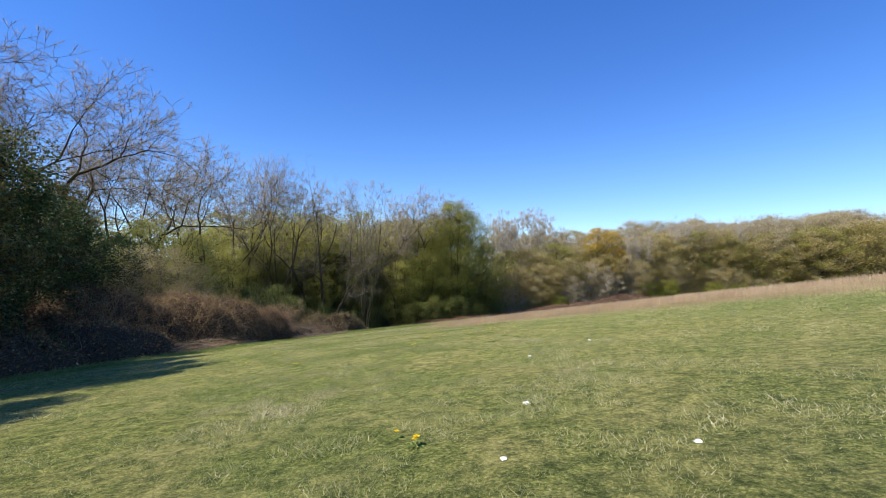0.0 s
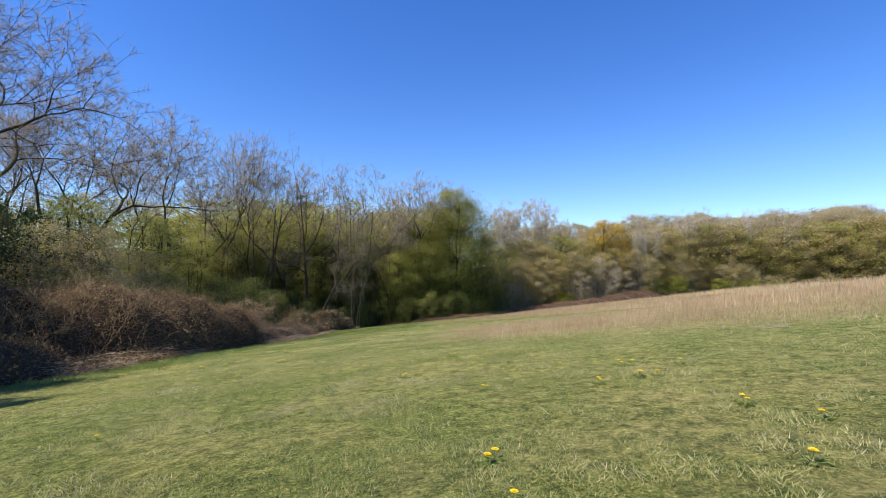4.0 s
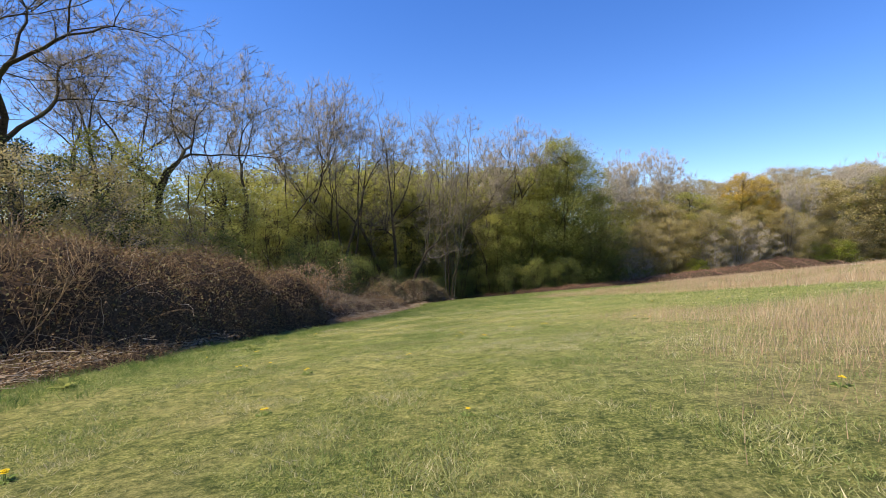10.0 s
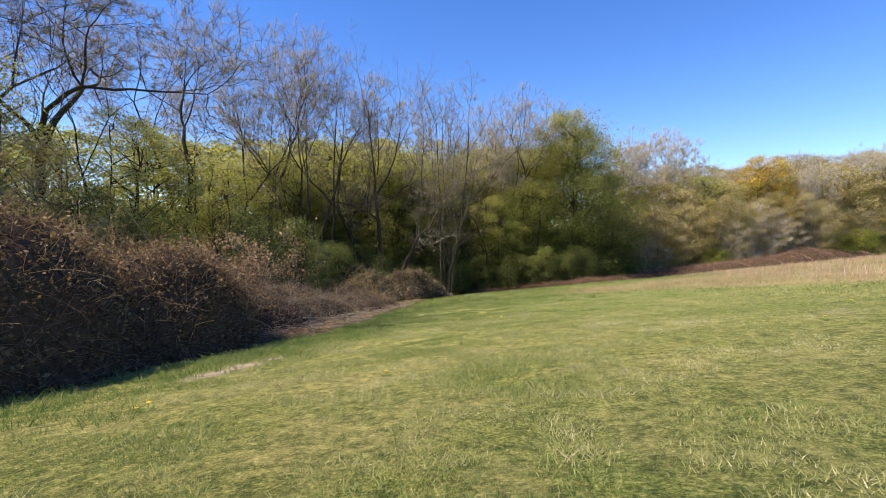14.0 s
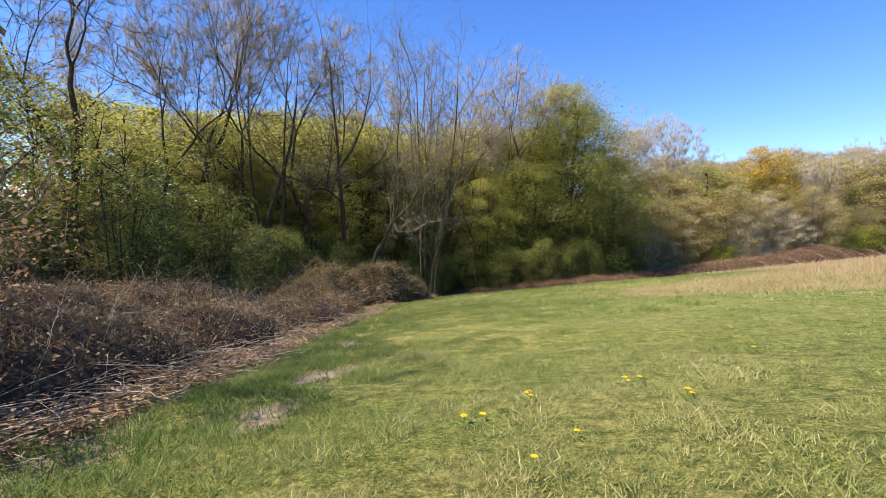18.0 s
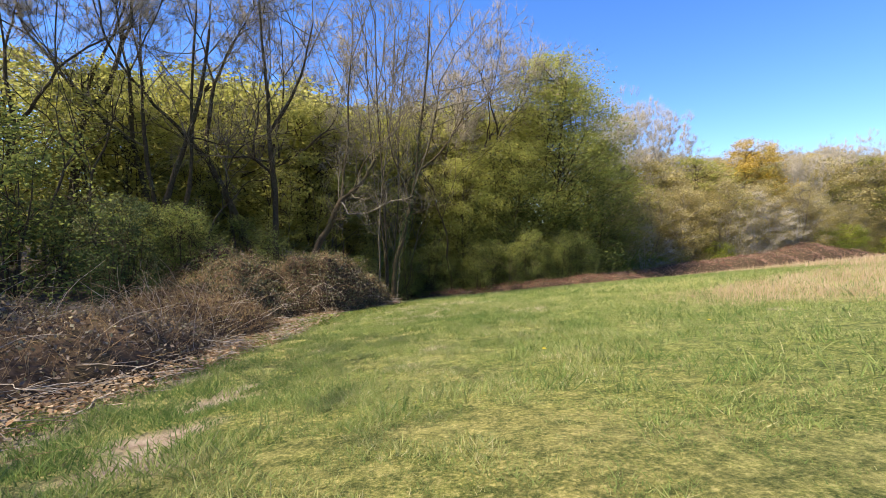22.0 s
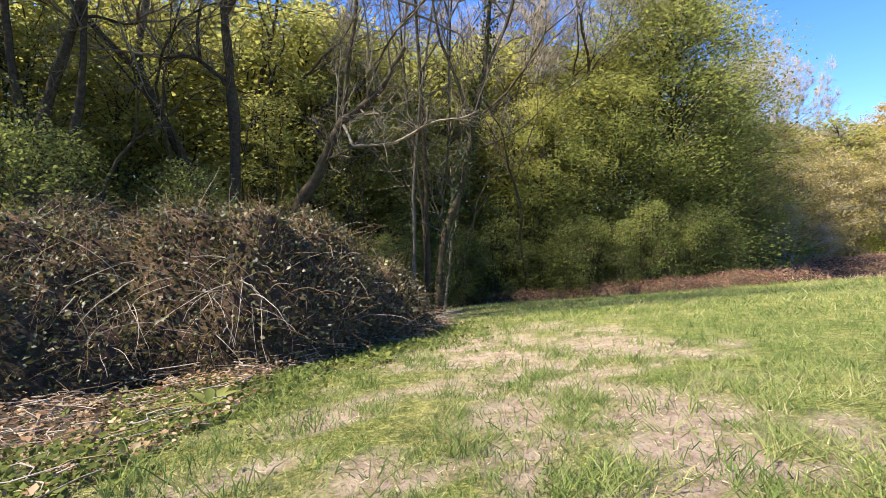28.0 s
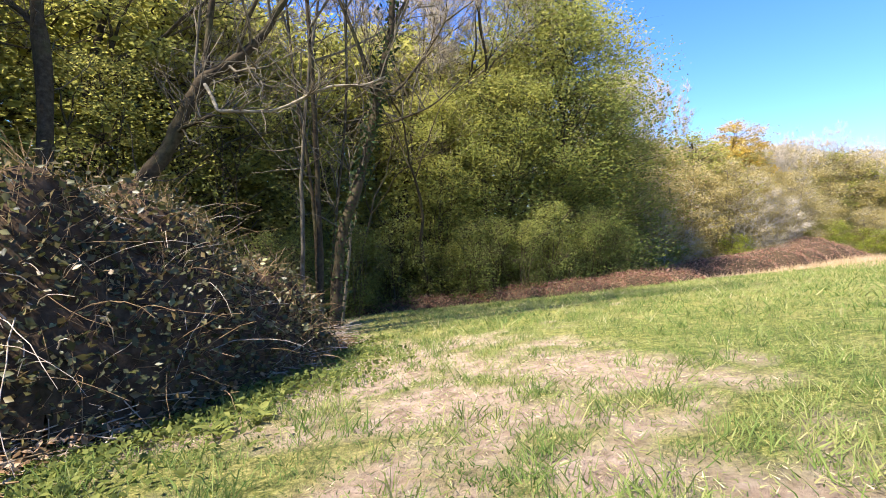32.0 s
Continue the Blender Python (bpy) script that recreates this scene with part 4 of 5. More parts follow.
stand("thorn", "bright green hawthorn shrub at the field edge", "shrub", "green hawthorns", [(THORN, 72, 127, 1.3), (THORN, 80, 128, 1.4), (THORN, 88, 130, 1.5), (THORN, 96, 132, 1.3), (THORN, 24, 98.5, 0.75), (THORN, 16, 95.5, 0.6), (THORN, 104, 134, 1.3), (THORN, 56, 119, 1.2), (THORN, 49, 114.5, 1.0)])
stand("blackthorn", "pale bare blackthorn shrub with twiggy arching stems", "shrub", "pale bare shrubs", [(PALE_SHRUB, 27.5, 101.5, 0.9), (PALE_SHRUB, 33, 106, 1.15), (PALE_SHRUB, 37.5, 109, 1.0), (PALE_SHRUB, 13.2, 93.5, 0.75), (PALE_SHRUB, 46, 116, 1.1)])

# the depth of the wood, one mass of far crowns
def far_wood(name, label, spots, mat, leaf):
    g = Geo()
    for x, y, r, h, n in spots:
        z = ground_z(x, y)
        k = max(6, n // 26)
        q = rng.normal(size=(k, 3))
        q /= np.linalg.norm(q, axis=1, keepdims=True)
        q *= rng.random((k, 1)) ** 0.45 * [r, r, h * 0.46]
        c = q[rng.integers(0, k, n)] + rng.normal(size=(n, 3)) * [r * 0.16, r * 0.16, r * 0.12]
        c += [x, y, z + h * 0.5]
        c[:, 2] = np.maximum(c[:, 2], z + 0.2)
        # each mass brightens upward in colour, standing in for light on its top
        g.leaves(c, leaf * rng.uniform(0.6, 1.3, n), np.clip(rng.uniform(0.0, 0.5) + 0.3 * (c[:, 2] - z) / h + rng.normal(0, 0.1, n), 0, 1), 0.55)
        g.tube([(x, y, z - 0.3), (x + rng.uniform(-0.5, 0.5), y, z + h * 0.4), (x + rng.uniform(-1, 1), y + rng.uniform(-1, 1), z + h * 0.68)], [0.2, 0.14, 0.04], 5, 0.1)
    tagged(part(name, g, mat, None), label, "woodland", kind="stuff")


far_wood("undergrowth", "dense low green undergrowth inside the wood", [(rng.uniform(-50, -24), rng.uniform(34, 96), rng.uniform(1.8, 3), rng.uniform(3, 5.5), 300) for _ in range(50)] + [(rng.uniform(-24, 12), rng.uniform(90, 104), rng.uniform(1.8, 3), rng.uniform(3, 6.5), 300) for _ in range(40)] + [(rng.uniform(-30, -16), rng.uniform(72, 86), rng.uniform(1.6, 2.4), rng.uniform(2.4, 4.5), 320) for _ in range(26)] + [(x, edge_y(x) + rng.uniform(9, 14), rng.uniform(1.8, 3), rng.uniform(3, 5), 260) for x in np.linspace(12, 110, 40)], LEAF_GREEN, 0.28)

BRIAR = bare_tree("briar_shrub", 205, 3.4, 0.03, rule=[(5, 6, 36, 0.5, 0.05, 0.16), (4, 5, 42, 0.5, 0.05, 0.2), (2, 0, 0, 0, 0.04, 0.25)], twigs=500, twig_len=0.4, stems=6, splay=0.4, bark_mat=CANE, twig_mat=CANE, spread=0.8, twig_r=0.007)
for i in range(12):
    y = 21 + i * 1.3 + rng.uniform(-0.5, 0.5)
    tagged(place(BRIAR, hedge_x(y) - rng.uniform(1.8, 4.5), y, rng.uniform(0.75, 1.2)), "bare reddish briar stems standing out of the brambles", "shrub", "briars in the hedge")

# ---- thickets ----


class Mounds:
    """A lumpy thicket profile over the plan, from domes (x, y, rx, ry, height)."""

    def __init__(self, domes, seed):
        self.domes, self.seed = domes, seed

    def top(self, x, y, rough=0.35):
        h = np.zeros(np.shape(x))
        for cx, cy, rx, ry, hh in self.domes:
            q = ((x - cx) / rx) ** 2 + ((y - cy) / ry) ** 2
            h = np.maximum(h, hh * np.clip(1 - q ** 1.5, 0, 1) ** 0.7)
        return h * (1 - rough / 2 + rough * fbm(x, y, 1.1, self.seed))

    def box(self):
        d = np.array(self.domes)
        return (d[:, 0] - d[:, 2]).min(), (d[:, 0] + d[:, 2]).max(), (d[:, 1] - d[:, 3]).min(), (d[:, 1] + d[:, 3]).max()

    def scatter(self, gen, n):
        x0, x1, y0, y1 = self.box()
        x, y = gen.uniform(x0, x1, n * 3), gen.uniform(y0, y1, n * 3)
        ok = self.top(x, y) > 0.12
        return x[ok][:n], y[ok][:n]


def thicket(name, label, seed, domes, leaves, leaf_size, leaf_mat, canes, cane_mat, pale=0, cane_len=1.3, leaf_tone=0.0, sprigs=9000, sprig_len=0.38, cell=0.15, rough=0.35, shag=0.3):
    gen = np.random.default_rng(seed)
    m = Mounds(domes, seed)
    x0, x1, y0, y1 = m.box()
    root = empty(name, (x0 + x1) / 2, (y0 + y1) / 2, ground_z((x0 + x1) / 2, (y0 + y1) / 2))
    at = np.array(root.location)
    xs, ys = np.arange(x0, x1 + cell, cell), np.arange(y0, y1 + cell, cell)
    X, Y = np.meshgrid(xs, ys, indexing="ij")
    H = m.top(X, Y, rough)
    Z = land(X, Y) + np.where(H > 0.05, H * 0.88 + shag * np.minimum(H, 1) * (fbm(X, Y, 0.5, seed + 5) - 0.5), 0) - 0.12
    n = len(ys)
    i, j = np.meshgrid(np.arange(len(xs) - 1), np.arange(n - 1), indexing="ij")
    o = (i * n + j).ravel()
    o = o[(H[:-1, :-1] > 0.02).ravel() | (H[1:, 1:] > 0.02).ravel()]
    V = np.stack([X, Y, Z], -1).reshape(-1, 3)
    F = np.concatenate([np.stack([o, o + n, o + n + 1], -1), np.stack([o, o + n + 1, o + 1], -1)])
    # added solid core stops the view through; painted dark as the shaded inside
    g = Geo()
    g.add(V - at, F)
    part("twig_mass", g, DARK_CORE, root, "solid dark core standing for the shaded tangle of stems inside", True)
    cr = np.cross(V[F[:, 1]] - V[F[:, 0]], V[F[:, 2]] - V[F[:, 0]])
    area = np.linalg.norm(cr, axis=1)
    nrm = cr / (area[:, None] + 1e-9)

    def skin(count, out=0.0):
        """Points spread evenly over the thicket's outside, with the way out of it."""
        k = gen.choice(len(F), count, p=area / area.sum())
        u, v = gen.random((count, 1)), gen.random((count, 1))
        flip = (u + v) > 1
        u, v = np.where(flip, 1 - u, u), np.where(flip, 1 - v, v)
        a, b, c = V[F[k, 0]], V[F[k, 1]], V[F[k, 2]]
        return a + (b - a) * u + (c - a) * v + nrm[k] * out - at, nrm[k]

    def canes_part(part_name, count, mat, r0, lab, length):
        g = Geo()
        p, q = skin(count)
        for a, w in zip(p, q):
            L, seg = length * gen.uniform(0.3, 1.3), 5
            d = unit(w * 0.8 + gen.normal(size=3) * 0.7 + [0, 0, 0.5])
            pts = [a - w * 0.1]
            for _ in range(seg):
                d = unit(d + np.array([0, 0, -0.15]) + gen.normal(size=3) * 0.14 - w * 0.05)
                pts.append(pts[-1] + d * L / seg)
            pts = np.array(pts)
            pts[:, 2] = np.maximum(pts[:, 2], land(pts[:, 0] + at[0], pts[:, 1] + at[1]) - at[2] + 0.01)
            g.tube(pts, r0 * np.linspace(1, 0.4, seg + 1) * gen.uniform(0.6, 1.3), 3, gen.random(), False)
        tagged(part(part_name, g, mat, root, lab), kind="stuff")

    canes_part("cane_tangle", canes, cane_mat, 0.005, "arching thorny brown stems", cane_len)
    if pale:
        canes_part("dead_cane_tangle", pale, CANE_PALE, 0.0058, "bleached dead stems", cane_len * 0.9)
    p, w = skin(sprigs)
    d = w * 0.5 + gen.normal(size=p.shape) * 0.75
    d /= np.linalg.norm(d, axis=1, keepdims=True) + 1e-9
    g = Geo()
    g.spikes(p - w * 0.04, p + d * (sprig_len * gen.uniform(0.3, 1.3, sprigs))[:, None], 0.0055, gen.random(sprigs))
    tagged(part("sprig_layer", g, cane_mat, root), kind="stuff")
    p, w = skin(leaves)
    p = p + w * (gen.uniform(-0.03, 0.22, leaves) ** 1.0)[:, None] + gen.normal(0, 0.04, p.shape)
    g = Geo()
    g.leaves(p, leaf_size * gen.uniform(0.5, 1.4, leaves), np.clip(leaf_tone + 0.45 * fbm(p[:, 0] + at[0], p[:, 1] + at[1], 1.6, seed + 9) + gen.normal(0.1, 0.2, leaves), 0, 1), 0.2, gen)
    tagged(part("foliage", g, leaf_mat, root), kind="stuff")
    tagged(root, label, "thicket", "brambles along the field edge")
    return root


thicket("bramble_thicket", "dull bramble under the dark evergreens", 301, [(-14.6, 14, 2.4, 5.5, 1.5), (-14.2, 20, 2.6, 3.5, 1.7), (-14, 7, 1.8, 5, 1.2)], 9000, 0.10, BRAMBLE_LEAF, 260, CANE, 60)
thicket("bramble_thicket", "large reddish-brown winter bramble mass with few leaves", 302, [(-14.8, 27.5, 3.0, 4.5, 3.3), (-14.0, 31.5, 2.4, 3.5, 3.2), (-12.7, 24.5, 1.9, 3.5, 0.5), (-13.5, 35, 2.2, 2.8, 2.7), (-16.8, 23, 2.5, 4, 3.2)], 36000, 0.075, BRAMBLE_LEAF, 1300, CANE, 260, sprigs=11000, sprig_len=0.55)
thicket("bramble_thicket", "low brown bramble bank beside the mown grass", 303, [(-13.4, 40.0, 2.0, 3.2, 1.25), (-13.6, 44.5, 1.9, 3.0, 1.15), (-13.8, 49.5, 2.0, 3.4, 1.0), (-16, 46, 2.2, 7, 1.45)], 24000, 0.06, BRAMBLE_GREEN, 800, CANE, 420, sprigs=9000, sprig_len=0.35)
thicket("bramble_thicket", "low sprawling bramble with pale dead stems in front", 304, [(-14.4, 54.5, 1.9, 3.0, 1.0), (-16.3, 57.6, 1.7, 2.2, 0.9)], 7000, 0.08, BRAMBLE_LEAF, 300, CANE, 260)
thicket("bramble_thicket", "big dark bramble mound with glossy leaves and bleached stems", 305, [(-13.6, 62.4, 2.5, 2.6, 2.75), (-12.2, 63.6, 1.7, 2.2, 1.7), (-15.8, 60.8, 2.6, 2.8, 1.85), (-12.6, 66.3, 1.5, 2.2, 1.3), (-17.5, 64, 3, 4, 2.4)], 60000, 0.075, BRAMBLE_MOUND, 1900, CANE, 1000, cane_len=0.85, sprigs=19000, sprig_len=0.34, rough=0.8, cell=0.1, shag=0.75)
thicket("bramble_bank", "reddish-brown low bramble band before the far wood", 306, [(x, float(edge_y(x)) + 2.2, 4.8, 3.6, h) for x, h in ((4, 0.9), (8, 1.2), (12, 1.4), (17, 1.8), (22, 2.0), (28, 2.2), (34, 2.2), (40, 2.2), (46, 2.2), (53, 2.3), (61, 2.3))], 26000, 0.13, BRAMBLE_RED, 300, CANE, 0, 1.2, 0.2, 9000, 0.7, 0.5)
thicket("bramble_bank", "low brown brambles along the shaded wood edge", 307, [(-7.5, 78.6, 3.2, 1.2, 0.55), (-2, 78.2, 4, 1.3, 0.7), (2.5, 79.8, 3, 1.5, 0.8)], 9000, 0.085, BRAMBLE_RED, 420, CANE, 40, 0.8, 0.0, 4000, 0.45)

for root in (*ASH, *POLE, BIRCH, *HORN, *HORN_BACK, HORN_BIG, HORN_SIDE, *HAZEL, *OLIVE_FAR, *BROWN_FAR, *WILLOW, OCHRE, THORN, PALE_SHRUB, *HOLLY, HOLLY_TALL, BRIAR):
    drop_proto(root)

# ---- trees at the gap in the hedge ----


def limb(g, pts, r0, r1, sides=7, tone=0.5, seed=0):
    """A bent limb through the given points, rounded and slightly crooked."""
    pts = np.array(pts, float)
    t = np.linspace(0, len(pts) - 1, len(pts) * 4 - 3)
    q = np.stack([np.interp(t, np.arange(len(pts)), pts[:, i]) for i in range(3)], -1)
    for _ in range(2):
        q[1:-1] = (q[:-2] + 2 * q[1:-1] + q[2:]) / 4
    gen = np.random.default_rng(seed)
    q[1:-1] += gen.normal(0, min(r0, 0.1) * 0.12, q[1:-1].shape)
    g.tube(q, np.linspace(r0, r1, len(q)) * (1 + gen.normal(0, 0.08, len(q))), sides, tone)
    return q


CROWN_RULE = [(5, 6, 44, 0.55, 0.10, 0.16), (4, 6, 44, 0.55, 0.08, 0.2), (3, 0, 0, 0, 0.06, 0.25)]


def crooked_tree(name, label, x, y, limbs, bark_mat, twigs=0, ivy=None):
    """limbs: name, points from the foot, first and last radius. ivy: leaves round the first limb."""
    z = ground_z(x, y)
    root = empty(name, x, y, z)
    at = np.array([x, y, z])
    lines = []
    for k, (pn, pts, r0, r1, *mat) in enumerate(limbs):
        g = Geo()
        lines.append((limb(g, np.array(pts) - at, r0 * 0.85, r1, 8 if r0 > 0.1 else 5, 0.5, k + len(name)), r0))
        part(pn, g, mat[0] if mat else bark_mat, root, smooth=True)
    gen = np.random.default_rng(int(abs(x * 100)))
    if twigs:
        g = Geo()
        out = []
        for line, r in lines:
            for _ in range(max(3, int(twigs * len(line) / 60))):
                i = gen.integers(len(line) // 4, len(line) - 1)
                d = unit(unit(line[i + 1] - line[i]) * 0.6 + gen.normal(size=3) * 0.7 + [0, 0, 0.35])
                p, q = line[i], [line[i]]
                for _ in range(4):
                    d = unit(d + gen.normal(size=3) * 0.25 + [0, 0, 0.05])
                    p = p + d * gen.uniform(0.2, 0.5)
                    q.append(p)
                out.append((np.array(q), None))
                g.tube(np.array(q), np.linspace(0.018, 0.006, 5), 3, 0.5, False)
        twigs_of(g, out, gen, twigs * 8, 0.5, 0.006, 0.8, 0.2)
        for line, r in lines:
            if line[-1][2] < 6:
                continue
            grown = [[] for _ in CROWN_RULE]
            for f in (0.55, 0.7, 0.8, 0.9, 1.0):
                i = min(int(f * (len(line) - 1)), len(line) - 2)
                d = unit(unit(line[i + 1] - line[i]) + gen.normal(size=3) * (0.6 if f < 1 else 0.1))
                branch(grown, gen, line[i + 1], d, line[-1][2] * 0.36, 0.032, 0, CROWN_RULE)
            wood_of(g, grown, range(3))
            twigs_of(g, grown[2], gen, 420, 0.6, 0.007, 0.8, 0.3)
        tagged(part("twiggery", g, BARK_GREY, root), kind="stuff")
    if ivy:
        line, r = lines[0]
        n = ivy
        i = gen.integers(0, int(len(line) * 0.8), n)
        c = line[i] + (line[i + 1] - line[i]) * gen.random((n, 1)) + gen.normal(0, r * 0.9, (n, 3)) * [1, 1, 0.5]
        g = Geo()
        g.leaves(c, 0.085 * gen.uniform(0.6, 1.3, n), np.clip(gen.normal(0.35, 0.2, n), 0, 1), 0.2, gen)
        tagged(part("ivy", g, LEAF_DARK, root, "dark ivy clinging to the trunk"), kind="stuff")
    return tagged(root, label, "tree")


crooked_tree("ivy_clad_tree", "slim leaning tree with dark ivy on its trunk", -10.7, 67.25, [
    ("trunk", [(-10.7, 67.25, -6.1), (-10.65, 67.28, -4.2), (-10.2, 67.37, -2.7), (-9.95, 67.43, -1.6), (-9.83, 67.46, -0.6), (-9.56, 67.53, 0.7), (-9.5, 67.6, 2.4), (-9.1, 67.8, 5.5), (-9.0, 68, 8.5)], 0.15, 0.04),
    ("limb", [(-9.9, 67.45, -0.9), (-10.3, 67.4, 0.3), (-10.9, 67.5, 1.6), (-11.2, 67.6, 3.6), (-11.3, 67.6, 6)], 0.06, 0.02),
    ("limb", [(-9.56, 67.53, 0.7), (-9.0, 67.5, 1.8), (-8.6, 67.4, 3.4), (-8.4, 67.4, 5.4)], 0.06, 0.02),
    ("limb", [(-9.95, 67.43, -1.6), (-9.3, 67.3, -1.4), (-8.6, 67.2, -1.1), (-8.0, 67.1, -0.5)], 0.035, 0.012)], BARK_DARK, 40, 2600)
crooked_tree("coppiced_tree", "group of slim grey coppice stems at the gap", -11.3, 68.2, [
    ("stem", [(-11.13, 68.2, -6.1), (-11.18, 68.23, -4.0), (-11.29, 68.26, -2.2), (-11.39, 68.29, -0.6), (-11.5, 68.32, 0.9), (-11.67, 68.33, 2.5), (-11.9, 68.5, 6), (-12, 68.6, 9.5)], 0.10, 0.03),
    ("stem", [(-11.5, 68.17, -6.1), (-11.57, 68.19, -3.7), (-11.63, 68.21, -2.6), (-11.5, 68.3, 0), (-11.1, 68.4, 3.5), (-10.9, 68.5, 7)], 0.075, 0.025, BARK_GREY),
    ("stem", [(-10.9, 68.4, -6.1), (-10.85, 68.5, -3.5), (-10.6, 68.6, -1), (-10.7, 68.7, 2.5), (-10.5, 68.9, 6)], 0.05, 0.02),
    ("stem", [(-11.2, 68.6, -6.1), (-11.4, 68.8, -3), (-12.0, 69, 0), (-12.4, 69.1, 4), (-12.6, 69.3, 8)], 0.065, 0.02),
    ("stem", [(-10.6, 67.9, -6.1), (-10.4, 67.9, -4), (-10.5, 67.9, -2)], 0.05, 0.02, BARK_GREY)], BARK_DARK, 60)
crooked_tree("broken_tree", "leaning broken old tree with a long lichen-pale bough", -15.0, 66.8, [
    ("trunk", [(-15.2, 66.8, -6.2), (-14.8, 66.85, -4), (-14.54, 66.85, -3.16), (-14.06, 66.93, -2.37), (-13.72, 66.99, -1.51), (-13.4, 67.05, -0.79), (-12.81, 67.12, -0.42), (-12.25, 67.2, 0.23), (-11.8, 67.3, 1.2)], 0.26, 0.07),
    ("bough", [(-13.34, 66.9, -1.0), (-13.1, 66.7, -1.35), (-12.99, 66.57, -1.62), (-12.79, 66.59, -1.6), (-11.97, 66.69, -1.55), (-11.4, 66.75, -1.25), (-11.16, 66.79, -1.08), (-10.76, 66.84, -0.89), (-10.08, 66.93, -0.81), (-9.7, 66.97, -0.6)], 0.05, 0.022, TWIG),
    ("limb", [(-13.4, 67.05, -0.8), (-13.35, 67.1, 0.5), (-13.1, 67.2, 2.2), (-13.2, 67.3, 4.5), (-13.0, 67.4, 7)], 0.09, 0.03),
    ("limb", [(-13.9, 66.95, -2.0), (-13.5, 66.6, -1.9), (-13.0, 66.4, -1.75)], 0.06, 0.03),
    ("limb", [(-12.81, 67.12, -0.42), (-12.4, 66.9, 0.8), (-11.7, 66.7, 1.7), (-10.9, 66.6, 2.3)], 0.05, 0.02)], BARK_DARK, 60)
crooked_tree("leaning_tree", "dark multi-stemmed leaning tree in the wood", -22.4, 67, [
    ("stem", [(-22.9, 66.9, -5.0), (-22.61, 66.96, -1.42), (-22.18, 67.06, 0.29), (-21.59, 67.17, 2.01), (-20.9, 67.3, 4.5), (-20.5, 67.4, 8)], 0.24, 0.07),
    ("stem", [(-22.1, 67, -5.0), (-21.83, 67.03, -2.18), (-21.39, 67.13, -0.47), (-21.28, 67.2, 1.7), (-21.4, 67.3, 5), (-21.2, 67.4, 9)], 0.18, 0.05),
    ("limb", [(-21.3, 67.2, 2.3), (-20.6, 67.1, 2.2), (-19.8, 67.0, 1.9), (-19.2, 66.9, 1.95)], 0.06, 0.02),
    ("stem", [(-22.6, 67.2, -5.0), (-23.2, 67.1, -1), (-23.6, 67.1, 1), (-23.8, 67, 4), (-23.9, 67, 8)], 0.18, 0.05)], BARK_DARK, 60)
crooked_tree("forked_tree", "tall dark tree with a hooked side limb", -17.5, 68.6, [
    ("trunk", [(-17.4, 68.6, -6.0), (-17.4, 68.6, -3), (-17.42, 68.61, -0.13), (-17.71, 68.62, 1.87), (-17.81, 68.64, 2.9), (-17.9, 68.7, 5), (-18.3, 68.8, 8), (-18.6, 69, 11)], 0.24, 0.05),
    ("limb", [(-17.45, 68.61, -0.1), (-17.65, 68.6, 0.7), (-18.02, 68.56, 1.03), (-18.53, 68.52, 1.44), (-19.03, 68.46, 1.6), (-19.69, 68.38, 1.48)], 0.11, 0.04),
    ("limb", [(-18.53, 68.52, 1.44), (-18.6, 68.4, 2.3), (-18.3, 68.3, 3.4), (-18.2, 68.2, 5)], 0.07, 0.03),
    ("limb", [(-17.81, 68.64, 2.9), (-16.9, 68.6, 4.2), (-16.0, 68.6, 6), (-15.4, 68.6, 9)], 0.12, 0.04)], BARK_DARK, 90)

# ---- dry-leaved shrub and cut brash along the hedge foot ----
dry_shrub = leafy_tree("beech_shrub", 401, 4.2, 0.045, LEAF_BEECH, 3800, 0.10, stems=7, splay=0.45, bark_mat=BARK_GREY, flat=0.2, drop=0.2, twigs=500)
stand("beech", "young beech shrub holding dry orange-brown leaves", "shrub", "dry beech shrubs", [(dry_shrub, -12.5, 36.8, 0.76, 30), (dry_shrub, -13.4, 38.6, 0.6, 160), (dry_shrub, -14.8, 33.4, 0.75, 250)])
drop_proto(dry_shrub)


